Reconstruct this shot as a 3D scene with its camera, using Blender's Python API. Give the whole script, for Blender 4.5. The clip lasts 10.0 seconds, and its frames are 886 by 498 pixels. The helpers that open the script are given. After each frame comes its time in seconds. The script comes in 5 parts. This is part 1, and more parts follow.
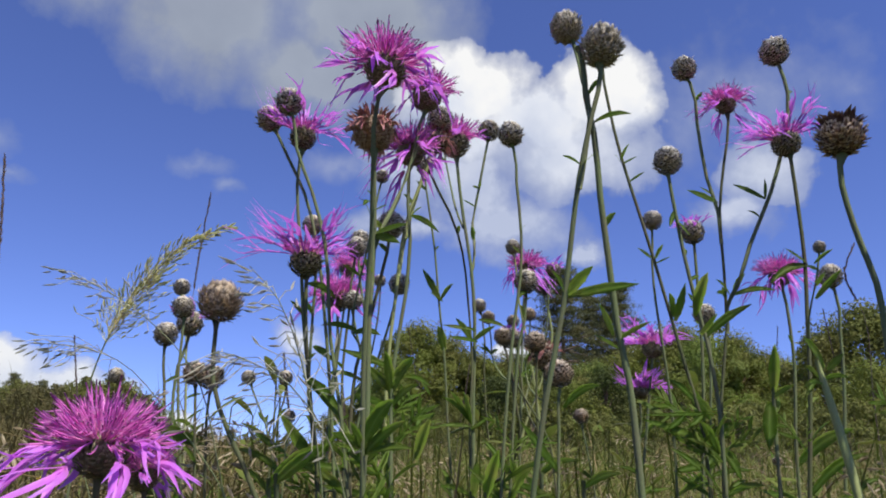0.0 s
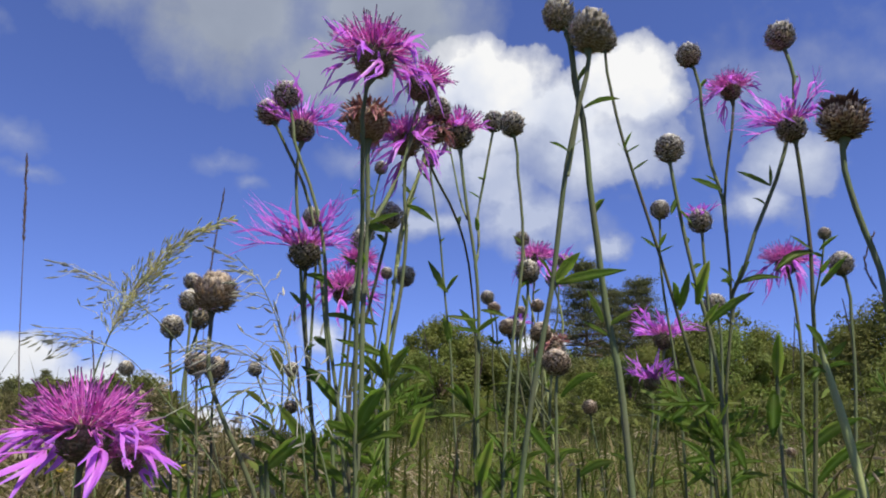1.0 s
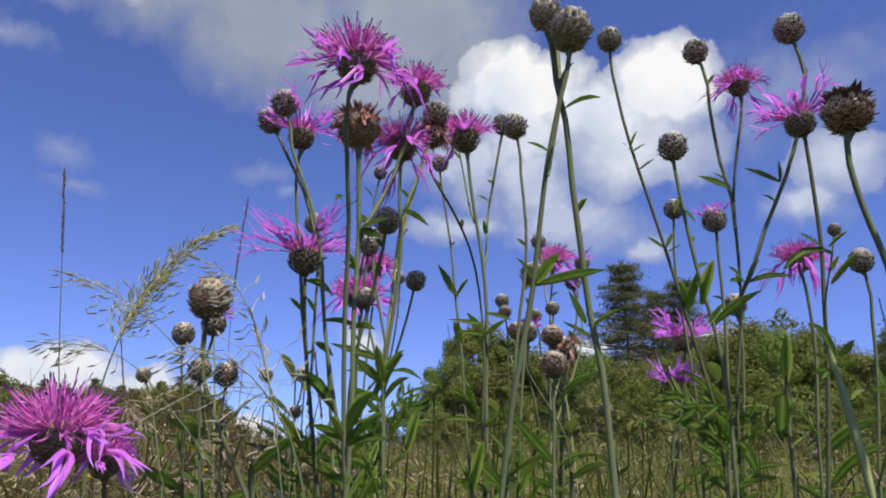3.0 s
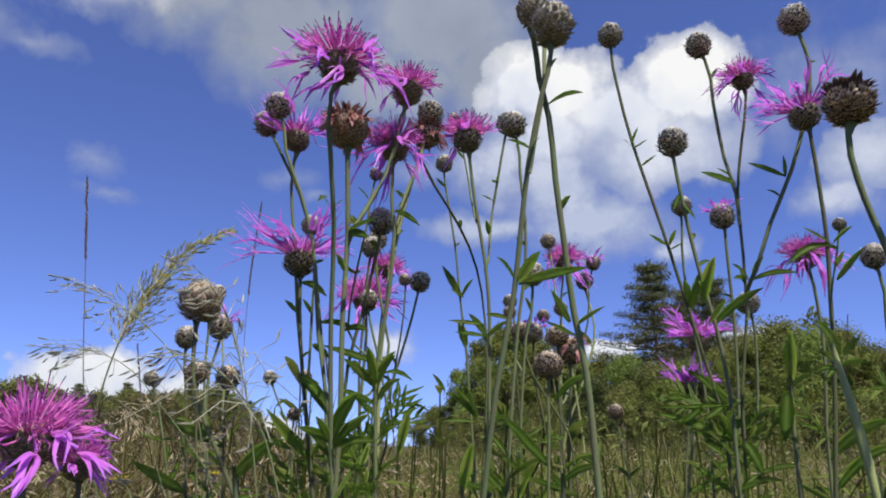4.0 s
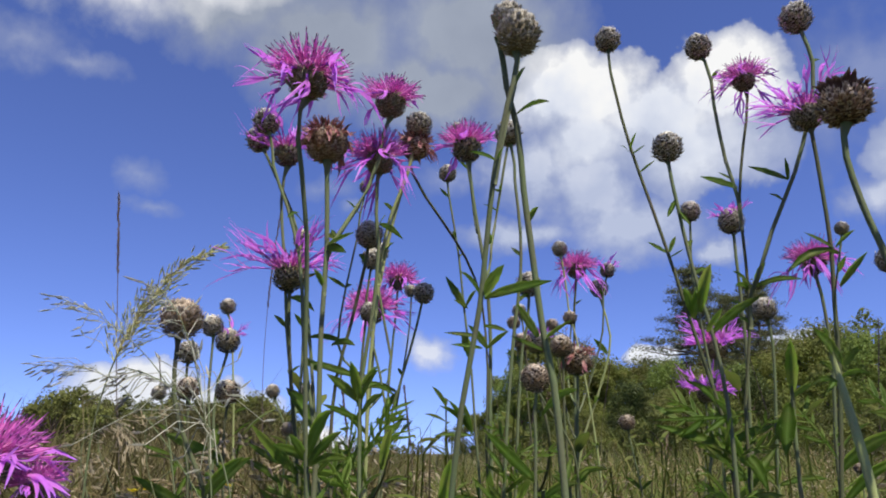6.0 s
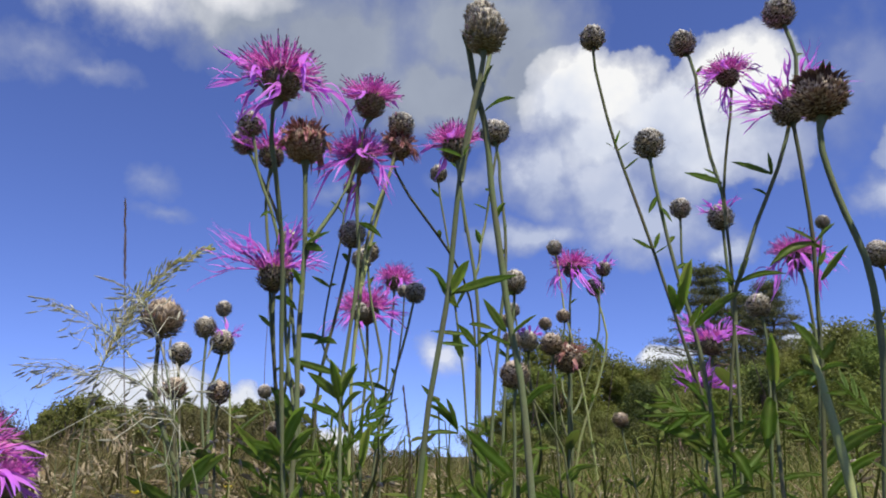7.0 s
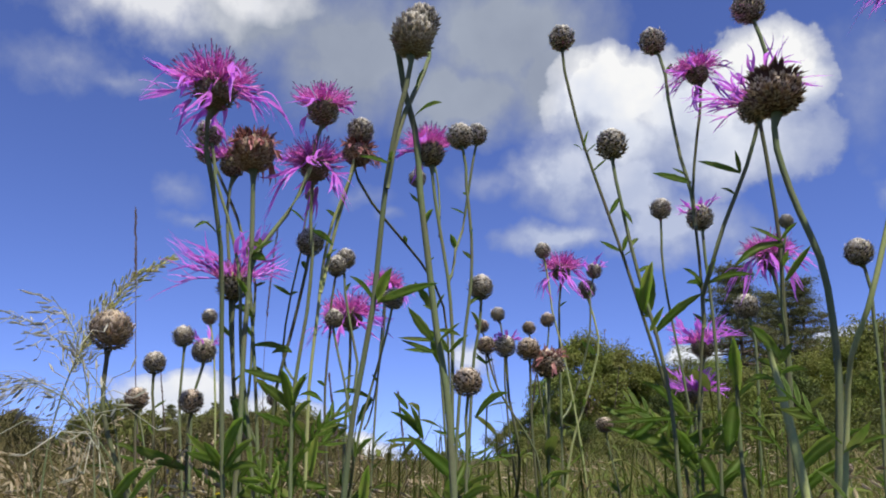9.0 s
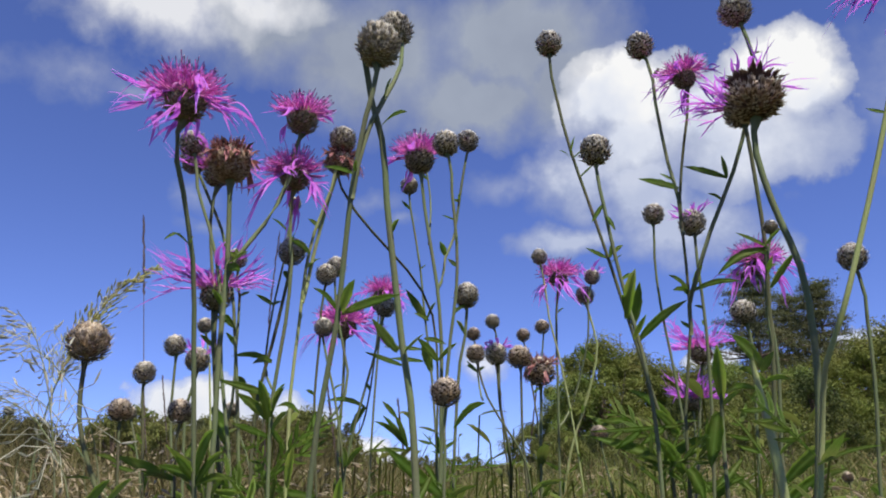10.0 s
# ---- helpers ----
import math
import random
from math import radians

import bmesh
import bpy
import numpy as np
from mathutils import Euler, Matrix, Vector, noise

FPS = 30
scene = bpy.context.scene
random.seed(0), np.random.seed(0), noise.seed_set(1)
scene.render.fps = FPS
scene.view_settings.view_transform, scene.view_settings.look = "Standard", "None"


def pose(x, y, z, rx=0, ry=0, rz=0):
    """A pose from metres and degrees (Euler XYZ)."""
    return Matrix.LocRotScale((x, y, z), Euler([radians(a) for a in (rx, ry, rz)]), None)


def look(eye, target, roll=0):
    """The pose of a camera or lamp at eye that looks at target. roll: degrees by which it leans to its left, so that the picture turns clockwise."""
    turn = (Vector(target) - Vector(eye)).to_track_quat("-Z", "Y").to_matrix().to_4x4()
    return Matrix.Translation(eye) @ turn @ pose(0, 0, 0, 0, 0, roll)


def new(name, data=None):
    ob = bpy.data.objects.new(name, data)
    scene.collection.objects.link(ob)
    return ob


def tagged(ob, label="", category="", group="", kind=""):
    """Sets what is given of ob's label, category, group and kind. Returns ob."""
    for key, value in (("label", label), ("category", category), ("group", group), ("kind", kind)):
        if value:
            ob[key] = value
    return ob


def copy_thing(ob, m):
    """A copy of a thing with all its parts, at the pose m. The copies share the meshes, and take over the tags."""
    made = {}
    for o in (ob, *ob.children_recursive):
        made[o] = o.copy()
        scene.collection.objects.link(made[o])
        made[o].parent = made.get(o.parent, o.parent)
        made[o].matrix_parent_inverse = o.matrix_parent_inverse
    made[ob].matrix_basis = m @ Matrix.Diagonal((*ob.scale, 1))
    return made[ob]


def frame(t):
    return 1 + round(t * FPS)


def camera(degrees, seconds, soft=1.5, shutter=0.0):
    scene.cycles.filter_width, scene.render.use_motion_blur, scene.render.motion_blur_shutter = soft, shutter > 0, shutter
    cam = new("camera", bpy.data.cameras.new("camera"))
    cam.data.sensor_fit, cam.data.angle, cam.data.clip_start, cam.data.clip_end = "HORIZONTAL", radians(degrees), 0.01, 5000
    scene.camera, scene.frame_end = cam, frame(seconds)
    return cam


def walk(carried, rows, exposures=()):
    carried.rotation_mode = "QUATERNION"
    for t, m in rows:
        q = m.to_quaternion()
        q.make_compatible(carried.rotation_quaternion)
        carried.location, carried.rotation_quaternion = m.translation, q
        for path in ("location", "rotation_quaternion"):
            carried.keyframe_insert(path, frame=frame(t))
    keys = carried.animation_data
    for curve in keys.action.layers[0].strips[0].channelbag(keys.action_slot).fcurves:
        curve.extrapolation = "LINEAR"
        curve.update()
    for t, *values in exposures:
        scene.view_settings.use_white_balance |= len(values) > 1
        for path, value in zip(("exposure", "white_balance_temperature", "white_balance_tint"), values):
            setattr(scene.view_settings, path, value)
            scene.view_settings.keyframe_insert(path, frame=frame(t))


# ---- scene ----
cam = camera(63.6, 10.0, soft=1.9)
PATH = [
    (0, (0.011, 0.001, 0.445), (-0.033, 1.929, 0.974), 0.8),
    (0.5, (0.02, 0.001, 0.445), (-0.059, 1.93, 0.969), 0.9),
    (1, (0.027, 0.002, 0.442), (-0.079, 1.932, 0.957), 0.7),
    (1.5, (0.034, 0.001, 0.442), (-0.101, 1.928, 0.96), 0.6),
    (2, (0.041, 0.001, 0.441), (-0.116, 1.923, 0.968), 0.4),
    (2.5, (0.046, 0.002, 0.441), (-0.134, 1.923, 0.968), 0.5),
    (4, (0.073, 0.01, 0.441), (-0.209, 1.917, 0.974), 0.3),
    (4.5, (0.082, 0.014, 0.443), (-0.231, 1.916, 0.977), 0.4),
    (5, (0.089, 0.018, 0.445), (-0.257, 1.913, 0.985), 0.4),
    (5.5, (0.096, 0.019, 0.446), (-0.272, 1.907, 0.994), 0.3),
    (7, (0.124, 0.021, 0.442), (-0.292, 1.896, 1.001), -0.3),
    (7.5, (0.134, 0.024, 0.44), (-0.299, 1.893, 1.007), -0.4),
    (8, (0.143, 0.027, 0.442), (-0.305, 1.892, 1.009), -0.5),
    (8.5, (0.154, 0.032, 0.443), (-0.313, 1.891, 1.012), -0.6),
    (9, (0.165, 0.035, 0.445), (-0.315, 1.893, 1.012), -0.7),
    (9.5, (0.176, 0.04, 0.447), (-0.322, 1.891, 1.018), -0.7),
    (10, (0.185, 0.043, 0.448), (-0.332, 1.886, 1.028), -0.8),
]
walk(cam, [(t, look(eye, target, roll)) for t, eye, target, roll in PATH], [(0, 0.35), (10, 0.35)])


# ---- world, sun and sky ----
SUN_EL, SUN_AZ = 60.0, 140.0          # degrees; azimuth clockwise from straight ahead (+y)
world = bpy.data.worlds.new("meadow_sky")
scene.world = world
world.use_nodes = True
wn, wl = world.node_tree.nodes, world.node_tree.links
sky = wn.new("ShaderNodeTexSky")
sky.sky_type = "NISHITA"
sky.sun_disc = False
sky.sun_elevation, sky.sun_rotation = radians(SUN_EL), radians(SUN_AZ)
sky.altitude, sky.air_density, sky.dust_density, sky.ozone_density = 1500, 0.85, 0.0, 6.0
wn["Background"].inputs["Strength"].default_value = 0.117
deep = wn.new("ShaderNodeMix")          # the deep blue that the camera gives the sky
deep.data_type, deep.blend_type = "RGBA", "MULTIPLY"
deep.inputs[0].default_value = 1.0
deep.inputs[7].default_value = (0.99, 0.905, 1.25, 1)
way_up = wn.new("ShaderNodeMapping")          # clear dry air: little haze towards the horizon
way_up.inputs["Location"].default_value = (0, 0, 0.06)
wl.new(wn.new("ShaderNodeTexCoord").outputs["Generated"], way_up.inputs["Vector"])
wl.new(way_up.outputs[0], sky.inputs["Vector"])
wl.new(sky.outputs["Color"], deep.inputs[6])
wl.new(deep.outputs[2], wn["Background"].inputs["Color"])
sun_data = bpy.data.lights.new("sun", "SUN")
sun_data.energy, sun_data.angle, sun_data.color = 5.0, radians(0.6), (1.0, 0.95, 0.84)
sun = new("sun", sun_data)
sun_way = Vector((math.sin(radians(SUN_AZ)) * math.cos(radians(SUN_EL)), math.cos(radians(SUN_AZ)) * math.cos(radians(SUN_EL)), math.sin(radians(SUN_EL))))
sun.matrix_world = Matrix.Translation(sun_way * 30) @ sun_way.to_track_quat("Z", "Y").to_matrix().to_4x4()


# ---- materials ----
class Nodes:
    """A material and short ways to add nodes to it."""

    def __init__(self, name):
        self.mat = bpy.data.materials.new(name)
        self.mat.use_nodes = True
        self.n, self.l = self.mat.node_tree.nodes, self.mat.node_tree.links
        self.bsdf = self.n["Principled BSDF"]
        self.out = self.n["Material Output"]

    def put(self, kind, **sockets):
        node = self.n.new(kind)
        for key, value in sockets.items():
            self.link(value, node.inputs[key.replace("_", " ")])
        return node

    def link(self, value, socket):
        if isinstance(value, bpy.types.NodeSocket):
            self.l.new(value, socket)
        else:
            socket.default_value = value

    def math(self, op, a, b=0.0, clamp=False):
        node = self.n.new("ShaderNodeMath")
        node.operation, node.use_clamp = op, clamp
        self.link(a, node.inputs[0]), self.link(b, node.inputs[1])
        return node.outputs[0]

    def noise(self, scale, detail=4.0, rough=0.55, vector=None):
        node = self.put("ShaderNodeTexNoise", Scale=scale, Detail=detail, Roughness=rough)
        if vector is None:
            vector = self.put("ShaderNodeTexCoord").outputs["Object"]
        self.l.new(vector, node.inputs["Vector"])
        return node.outputs["Fac"]

    def ramp(self, fac, *stops):
        node = self.n.new("ShaderNodeValToRGB")
        el = node.color_ramp.elements
        while len(el) < len(stops):
            el.new(0.5)
        for e, (at, c) in zip(el, stops):
            e.position, e.color = at, (*c, 1)
        self.link(fac, node.inputs["Fac"])
        return node.outputs["Color"]

    def mix(self, fac, a, b, blend="MIX"):
        node = self.n.new("ShaderNodeMix")
        node.data_type, node.blend_type = "RGBA", blend
        self.link(fac, node.inputs["Factor"])
        for v, s in ((a, node.inputs["A"]), (b, node.inputs["B"])):
            for sock in node.inputs:
                if sock.name == s.name and sock.type == "RGBA":
                    self.link(v if isinstance(v, bpy.types.NodeSocket) else (*v, 1), sock)
        return [o for o in node.outputs if o.type == "RGBA"][0]

    def island(self):
        return self.put("ShaderNodeNewGeometry").outputs["Random Per Island"]

    def uv(self):
        sep = self.put("ShaderNodeSeparateXYZ", Vector=self.put("ShaderNodeTexCoord").outputs["UV"])
        return sep.outputs["X"], sep.outputs["Y"]

    def bump(self, height, strength=0.3, distance=0.001):
        node = self.put("ShaderNodeBump", Strength=strength, Distance=distance, Height=height)
        self.l.new(node.outputs[0], self.bsdf.inputs["Normal"])

    def finish(self, color, rough=0.6, spec=0.3, thin=None):
        """thin: the share of light that passes through a leaf or petal."""
        self.link(color, self.bsdf.inputs["Base Color"])
        self.link(rough, self.bsdf.inputs["Roughness"])
        self.bsdf.inputs["Specular IOR Level"].default_value = spec
        if thin:
            tr = self.n.new("ShaderNodeBsdfTranslucent")
            self.link(color, tr.inputs["Color"])
            m = self.put("ShaderNodeMixShader", Fac=thin)
            self.l.new(self.bsdf.outputs[0], m.inputs[1])
            self.l.new(tr.outputs[0], m.inputs[2])
            self.l.new(m.outputs[0], self.out.inputs["Surface"])
        return self.mat


def stem_material(name, green, brown):
    k = Nodes(name)
    streak = k.noise(900, 3, 0.6)
    patch = k.noise(35, 4, 0.6)
    c = k.mix(k.ramp(patch, (0.42, (0, 0, 0)), (0.68, (1, 1, 1))), green, brown)
    c = k.mix(k.math("MULTIPLY", streak, 0.5), c, tuple(min(1, g * 1.9) for g in green))
    k.bump(streak, 0.4, 0.0004)
    return k.finish(c, 0.75, 0.06)


M_STEM = stem_material("knapweed_stem", (0.108, 0.132, 0.062), (0.115, 0.098, 0.064))
M_STEM_DARK = stem_material("shaded_stem", (0.078, 0.088, 0.042), (0.09, 0.066, 0.048))
M_STEM_PALE = stem_material("pale_stem", (0.23, 0.26, 0.10), (0.25, 0.22, 0.12))


def bract_material(name, base, dark, tip, dry):
    k = Nodes(name)
    u, v = k.uv()
    rnd = k.island()
    edge = k.math("ABSOLUTE", k.math("SUBTRACT", u, 0.5))
    fringe = k.math("ADD", v, k.math("MULTIPLY", edge, 0.25))
    fringe = k.math("ADD", fringe, k.math("MULTIPLY", k.math("SUBTRACT", k.noise(1400, 3, 0.7), 0.5), 0.5))
    c = k.ramp(fringe, (0.15, base), (0.38, dark), (0.67, dark), (0.89, tip))
    c = k.mix(k.math("MULTIPLY", k.math("POWER", rnd, 2.0), 0.7), c, dry)
    c = k.mix(k.math("MULTIPLY", k.noise(500, 4, 0.6), 0.25), c, (0.05, 0.035, 0.022))
    k.bump(k.noise(2200, 3, 0.6), 0.6, 0.0004)
    return k.finish(c, 0.7, 0.25)


M_BRACT = bract_material("bract_fringed", (0.21, 0.185, 0.10), (0.055, 0.04, 0.025), (0.95, 0.89, 0.75), (0.44, 0.37, 0.25))
M_BRACT_FRESH = bract_material("bract_fresh", (0.19, 0.175, 0.07), (0.045, 0.03, 0.016), (0.66, 0.56, 0.38), (0.28, 0.24, 0.13))
M_BRACT_DRY = bract_material("bract_dry", (0.22, 0.155, 0.085), (0.05, 0.03, 0.018), (0.92, 0.78, 0.60), (0.48, 0.36, 0.23))
M_BRACT_SPENT = bract_material("bract_spent", (0.24, 0.15, 0.08), (0.06, 0.032, 0.018), (0.88, 0.74, 0.54), (0.40, 0.25, 0.15))


M_PAPERY = bract_material("papery_scale", (0.16, 0.09, 0.055), (0.08, 0.04, 0.025), (0.34, 0.22, 0.13), (0.20, 0.11, 0.07))


def petal_material(name, low, high, tip, thin):
    k = Nodes(name)
    u, v = k.uv()
    c = k.ramp(v, (0.0, low), (0.45, high), (0.70, high), (0.86, tip))
    c = k.mix(k.math("MULTIPLY", k.island(), 0.35), c, tuple(min(1, x * 1.5 + 0.03) for x in high))
    c = k.mix(k.math("MULTIPLY", k.noise(500, 3, 0.6), 0.3), c, tuple(x * 0.6 for x in high))
    k.bump(k.noise(1500, 2, 0.5), 0.25, 0.0003)
    return k.finish(c, 0.42, 0.4, thin)


M_PETAL = petal_material("outer_floret", (0.78, 0.28, 0.68), (0.70, 0.20, 0.82), (0.60, 0.23, 0.92), 0.5)
# the pale low colour paints whitish highlights at the base of the tubes
M_DISC = petal_material("inner_floret", (0.95, 0.60, 0.76), (0.84, 0.23, 0.68), (0.13, 0.02, 0.15), 0.45)
M_WILT = petal_material("wilted_floret", (0.42, 0.25, 0.17), (0.40, 0.18, 0.15), (0.42, 0.16, 0.20), 0.3)


def leaf_material(name, a, b, c3, thin=0.58, scale=60, gloss=0.14):
    k = Nodes(name)
    u, v = k.uv()
    c = k.mix(k.island(), a, b)
    c = k.mix(k.ramp(k.noise(scale, 4, 0.6), (0.45, (0, 0, 0)), (0.75, (1, 1, 1))), c, c3)
    rib = k.ramp(k.math("ABSOLUTE", k.math("SUBTRACT", u, 0.5)), (0.0, (1, 1, 1)), (0.09, (0, 0, 0)))
    c = k.mix(k.math("MULTIPLY", rib, 0.16), c, tuple(min(1, x * 1.8 + 0.04) for x in a))
    k.bump(k.noise(scale * 8, 3, 0.6), 0.3, 0.0008)
    return k.finish(c, 0.5, gloss, thin)


M_LEAF = leaf_material("knapweed_leaf", (0.16, 0.27, 0.04), (0.23, 0.34, 0.05), (0.28, 0.31, 0.08), gloss=0.3)
M_GRASS = leaf_material("meadow_grass", (0.08, 0.115, 0.018), (0.13, 0.15, 0.03), (0.19, 0.155, 0.048), 0.35, 20)
M_DRY = leaf_material("dry_grass", (0.19, 0.145, 0.06), (0.29, 0.225, 0.11), (0.14, 0.10, 0.04), 0.3, 30)
M_HERB = leaf_material("undergrowth", (0.10, 0.15, 0.025), (0.15, 0.19, 0.036), (0.19, 0.18, 0.05), 0.4, 15)
M_SPIKE = leaf_material("grass_spikelet", (0.64, 0.62, 0.49), (0.22, 0.24, 0.16), (0.46, 0.42, 0.33), 0.4, 80)
M_PLUME = leaf_material("golden_plume", (0.74, 0.70, 0.34), (0.50, 0.54, 0.22), (0.66, 0.56, 0.30), 0.5, 80)
M_DARKSPIKE = leaf_material("dark_spike", (0.10, 0.075, 0.075), (0.15, 0.11, 0.09), (0.09, 0.06, 0.06), 0.1, 80)
M_YELLOW = leaf_material("yellow_petal", (0.75, 0.60, 0.03), (0.80, 0.65, 0.05), (0.7, 0.5, 0.02), 0.3, 80)
M_TREE = leaf_material("broad_foliage", (0.125, 0.16, 0.03), (0.18, 0.205, 0.043), (0.20, 0.18, 0.052), 0.4, 0.6)
M_TREE_B = leaf_material("olive_foliage", (0.125, 0.145, 0.034), (0.17, 0.18, 0.048), (0.19, 0.165, 0.056), 0.4, 0.6)
M_DEEP = leaf_material("deep_foliage", (0.055, 0.075, 0.02), (0.085, 0.105, 0.028), (0.10, 0.09, 0.032), 0.3, 0.6)
M_FRESH = leaf_material("fresh_foliage", (0.15, 0.215, 0.045), (0.21, 0.27, 0.06), (0.22, 0.23, 0.075), 0.45, 0.6)
M_PINE = leaf_material("pine_needles", (0.095, 0.11, 0.045), (0.13, 0.14, 0.055), (0.14, 0.12, 0.055), 0.35, 0.8)


def bark_material():
    k = Nodes("bark")
    c = k.ramp(k.noise(6, 6, 0.7), (0.3, (0.07, 0.05, 0.035)), (0.7, (0.22, 0.16, 0.12)))
    k.bump(k.noise(14, 5, 0.7), 0.8, 0.03)
    return k.finish(c, 0.85, 0.1)


def ground_material():
    k = Nodes("meadow_ground")
    pos = k.put("ShaderNodeTexCoord").outputs["Object"]
    big = k.noise(0.05, 5, 0.6, pos)
    fine = k.noise(9, 6, 0.7, pos)
    c = k.ramp(big, (0.35, (0.07, 0.08, 0.03)), (0.65, (0.13, 0.115, 0.055)))
    c = k.mix(fine, c, (0.07, 0.06, 0.03))
    k.bump(fine, 0.9, 0.05)
    return k.finish(c, 0.9, 0.1)


M_BARK, M_GROUND = bark_material(), ground_material()


# ---- clouds: a far shell of sky whose cloud forms are soft ellipses broken up by noise ----
# centre azimuth, elevation and half sizes, in degrees
WHITE = [(0.6, 27.6, 7.2, 4.2), (12.6, 27.4, 5.6, 4.3), (6.5, 25.0, 7.2, 4.2), (9, 22.4, 9.4, 3.8), (0.8, 23.4, 4.6, 3.4), (24.5, 19.6, 4.2, 2.6), (4.8, 7.2, 2.2, 1.1), (14.5, 7.6, 3.0, 1.0), (-34, 4.6, 5.6, 2.7), (-28, 3.2, 4.6, 2.5), (-21.5, 0.6, 4.5, 1.6)]
THIN = [(-12.6, 7.5, 2.6, 1.7), (-41, 33.5, 10, 4.2), (-33, 35, 7, 2.4), (1.0, 20.5, 6.0, 5.5), (-4, 22.5, 5.0, 4.5), (4, 17.5, 8, 3.6), (-5, 17.3, 6, 1.8), (22, 17.5, 3.6, 2.6), (10.3, 15.3, 1.8, 1.4)]
WISP = [(23, 25, 11, 5.5), (-21.5, 20.2, 2.6, 1.2), (-19.5, 18.6, 2.0, 0.8), (-46, 27.6, 5.5, 2.2), (-41, 27.0, 4, 1.2), (-36.5, 20.5, 2.4, 1.8), (-35.0, 18.2, 2.6, 0.8), (-10, 22, 4, 1.5)]
GREY = [(-22, 31.5, 10, 6.4), (-9, 33, 12, 5.5), (-32, 34, 11, 5.5), (-4, 29, 8, 5.0), (-13, 28.5, 10, 4)]
# the same broken cloud, added out of view to whiten the blue fill light
WHITE += [(48, 20, 9, 5), (64, 33, 10, 6), (84, 18, 13, 6), (104, 30, 9, 5), (128, 20, 14, 6), (160, 26, 13, 7), (-62, 14, 9, 4), (-78, 26, 13, 7), (-104, 17, 15, 6), (-120, 36, 11, 6), (-148, 22, 16, 7), (-172, 36, 9, 5), (-66, 46, 13, 6), (-20, 52, 16, 6), (45, 52, 12, 5)]


def cloud_material():
    k = Nodes("cloud")
    uv = k.put("ShaderNodeTexCoord").outputs["UV"]
    warp = k.put("ShaderNodeTexNoise", Vector=uv, Scale=0.16, Detail=7.0, Roughness=0.58)
    off = k.n.new("ShaderNodeVectorMath")
    off.operation = "MULTIPLY_ADD"
    k.link(warp.outputs["Color"], off.inputs[0])
    off.inputs[1].default_value, off.inputs[2].default_value = (6.0, 5.0, 0), (-3.0, -2.5, 0)
    moved = k.n.new("ShaderNodeVectorMath")
    k.link(uv, moved.inputs[0]), k.link(off.outputs[0], moved.inputs[1])

    def field(ellipses):
        total = None
        for a, e, ra, re in ellipses:
            m = k.put("ShaderNodeMapping", Vector=moved.outputs[0])
            m.vector_type = "TEXTURE"
            m.inputs["Location"].default_value, m.inputs["Scale"].default_value = (a, e, 0), (ra, re, 1)
            d = k.n.new("ShaderNodeVectorMath")
            d.operation = "LENGTH"
            k.link(m.outputs[0], d.inputs[0])
            one = k.math("SUBTRACT", 1.0, d.outputs["Value"])
            if total is None:
                total = one
            else:
                s = k.n.new("ShaderNodeMath")
                s.operation = "SMOOTH_MAX"
                k.link(total, s.inputs[0]), k.link(one, s.inputs[1])
                s.inputs[2].default_value = 0.12
                total = s.outputs[0]
        return total

    puff = k.noise(0.30, 7, 0.52, uv)
    soft = k.noise(0.11, 4, 0.5, uv)
    white = k.math("ADD", field(WHITE), k.math("MULTIPLY", k.math("SUBTRACT", puff, 0.5), 0.62))
    grey = k.math("ADD", field(GREY), k.math("MULTIPLY", k.math("SUBTRACT", puff, 0.5), 0.6))
    thin = k.math("ADD", field(THIN), k.math("MULTIPLY", k.math("SUBTRACT", puff, 0.5), 0.9))
    a_t = k.ramp(thin, (0.0, (0, 0, 0)), (0.75, (0.85, 0.85, 0.85)))
    wisp = k.math("ADD", field(WISP), k.math("MULTIPLY", k.math("SUBTRACT", puff, 0.5), 1.6))
    a_t = k.math("MAXIMUM", a_t, k.math("MULTIPLY", k.ramp(wisp, (0.0, (0, 0, 0)), (0.9, (1, 1, 1))), 0.36))
    level = k.math("MULTIPLY", k.put("ShaderNodeSeparateXYZ", Vector=moved.outputs[0]).outputs["Y"], 0.02)
    white = k.math("MULTIPLY", white, k.ramp(level, (0.28, (1, 1, 1)), (0.36, (0.42, 0.42, 0.42)), (0.46, (0.5, 0.5, 0.5)), (0.55, (1, 1, 1))))      # crisp tops, soft bases
    a_w = k.ramp(white, (0.02, (0, 0, 0)), (0.09, (0.5, 0.5, 0.5)), (0.40, (1, 1, 1)))
    a_g = k.ramp(grey, (0.0, (0, 0, 0)), (0.6, (1, 1, 1)))
    high = k.math("SUBTRACT", k.ramp(level, (0.2, (0.13, 0.13, 0.13)), (0.34, (0.0, 0.0, 0.0)), (0.48, (0.07, 0.07, 0.07)), (0.6, (0.25, 0.25, 0.25))), 0.12)      # sunlit tops and greyer bases are put into the cloud colour
    lit = k.math("ADD", k.math("ADD", k.math("ADD", k.math("MULTIPLY", puff, 0.22), k.math("MULTIPLY", soft, 0.6)), 0.16), high)
    tone = k.ramp(lit, (0.44, (0.60, 0.66, 0.82)), (0.56, (0.80, 0.84, 0.94)), (0.68, (1.0, 1.0, 1.0)))
    shade = k.ramp(soft, (0.35, (0.335, 0.375, 0.45)), (0.65, (0.42, 0.465, 0.54)))
    col = k.mix(k.math("MAXIMUM", a_w, k.math("MULTIPLY", a_t, 1.1, True)), shade, tone)
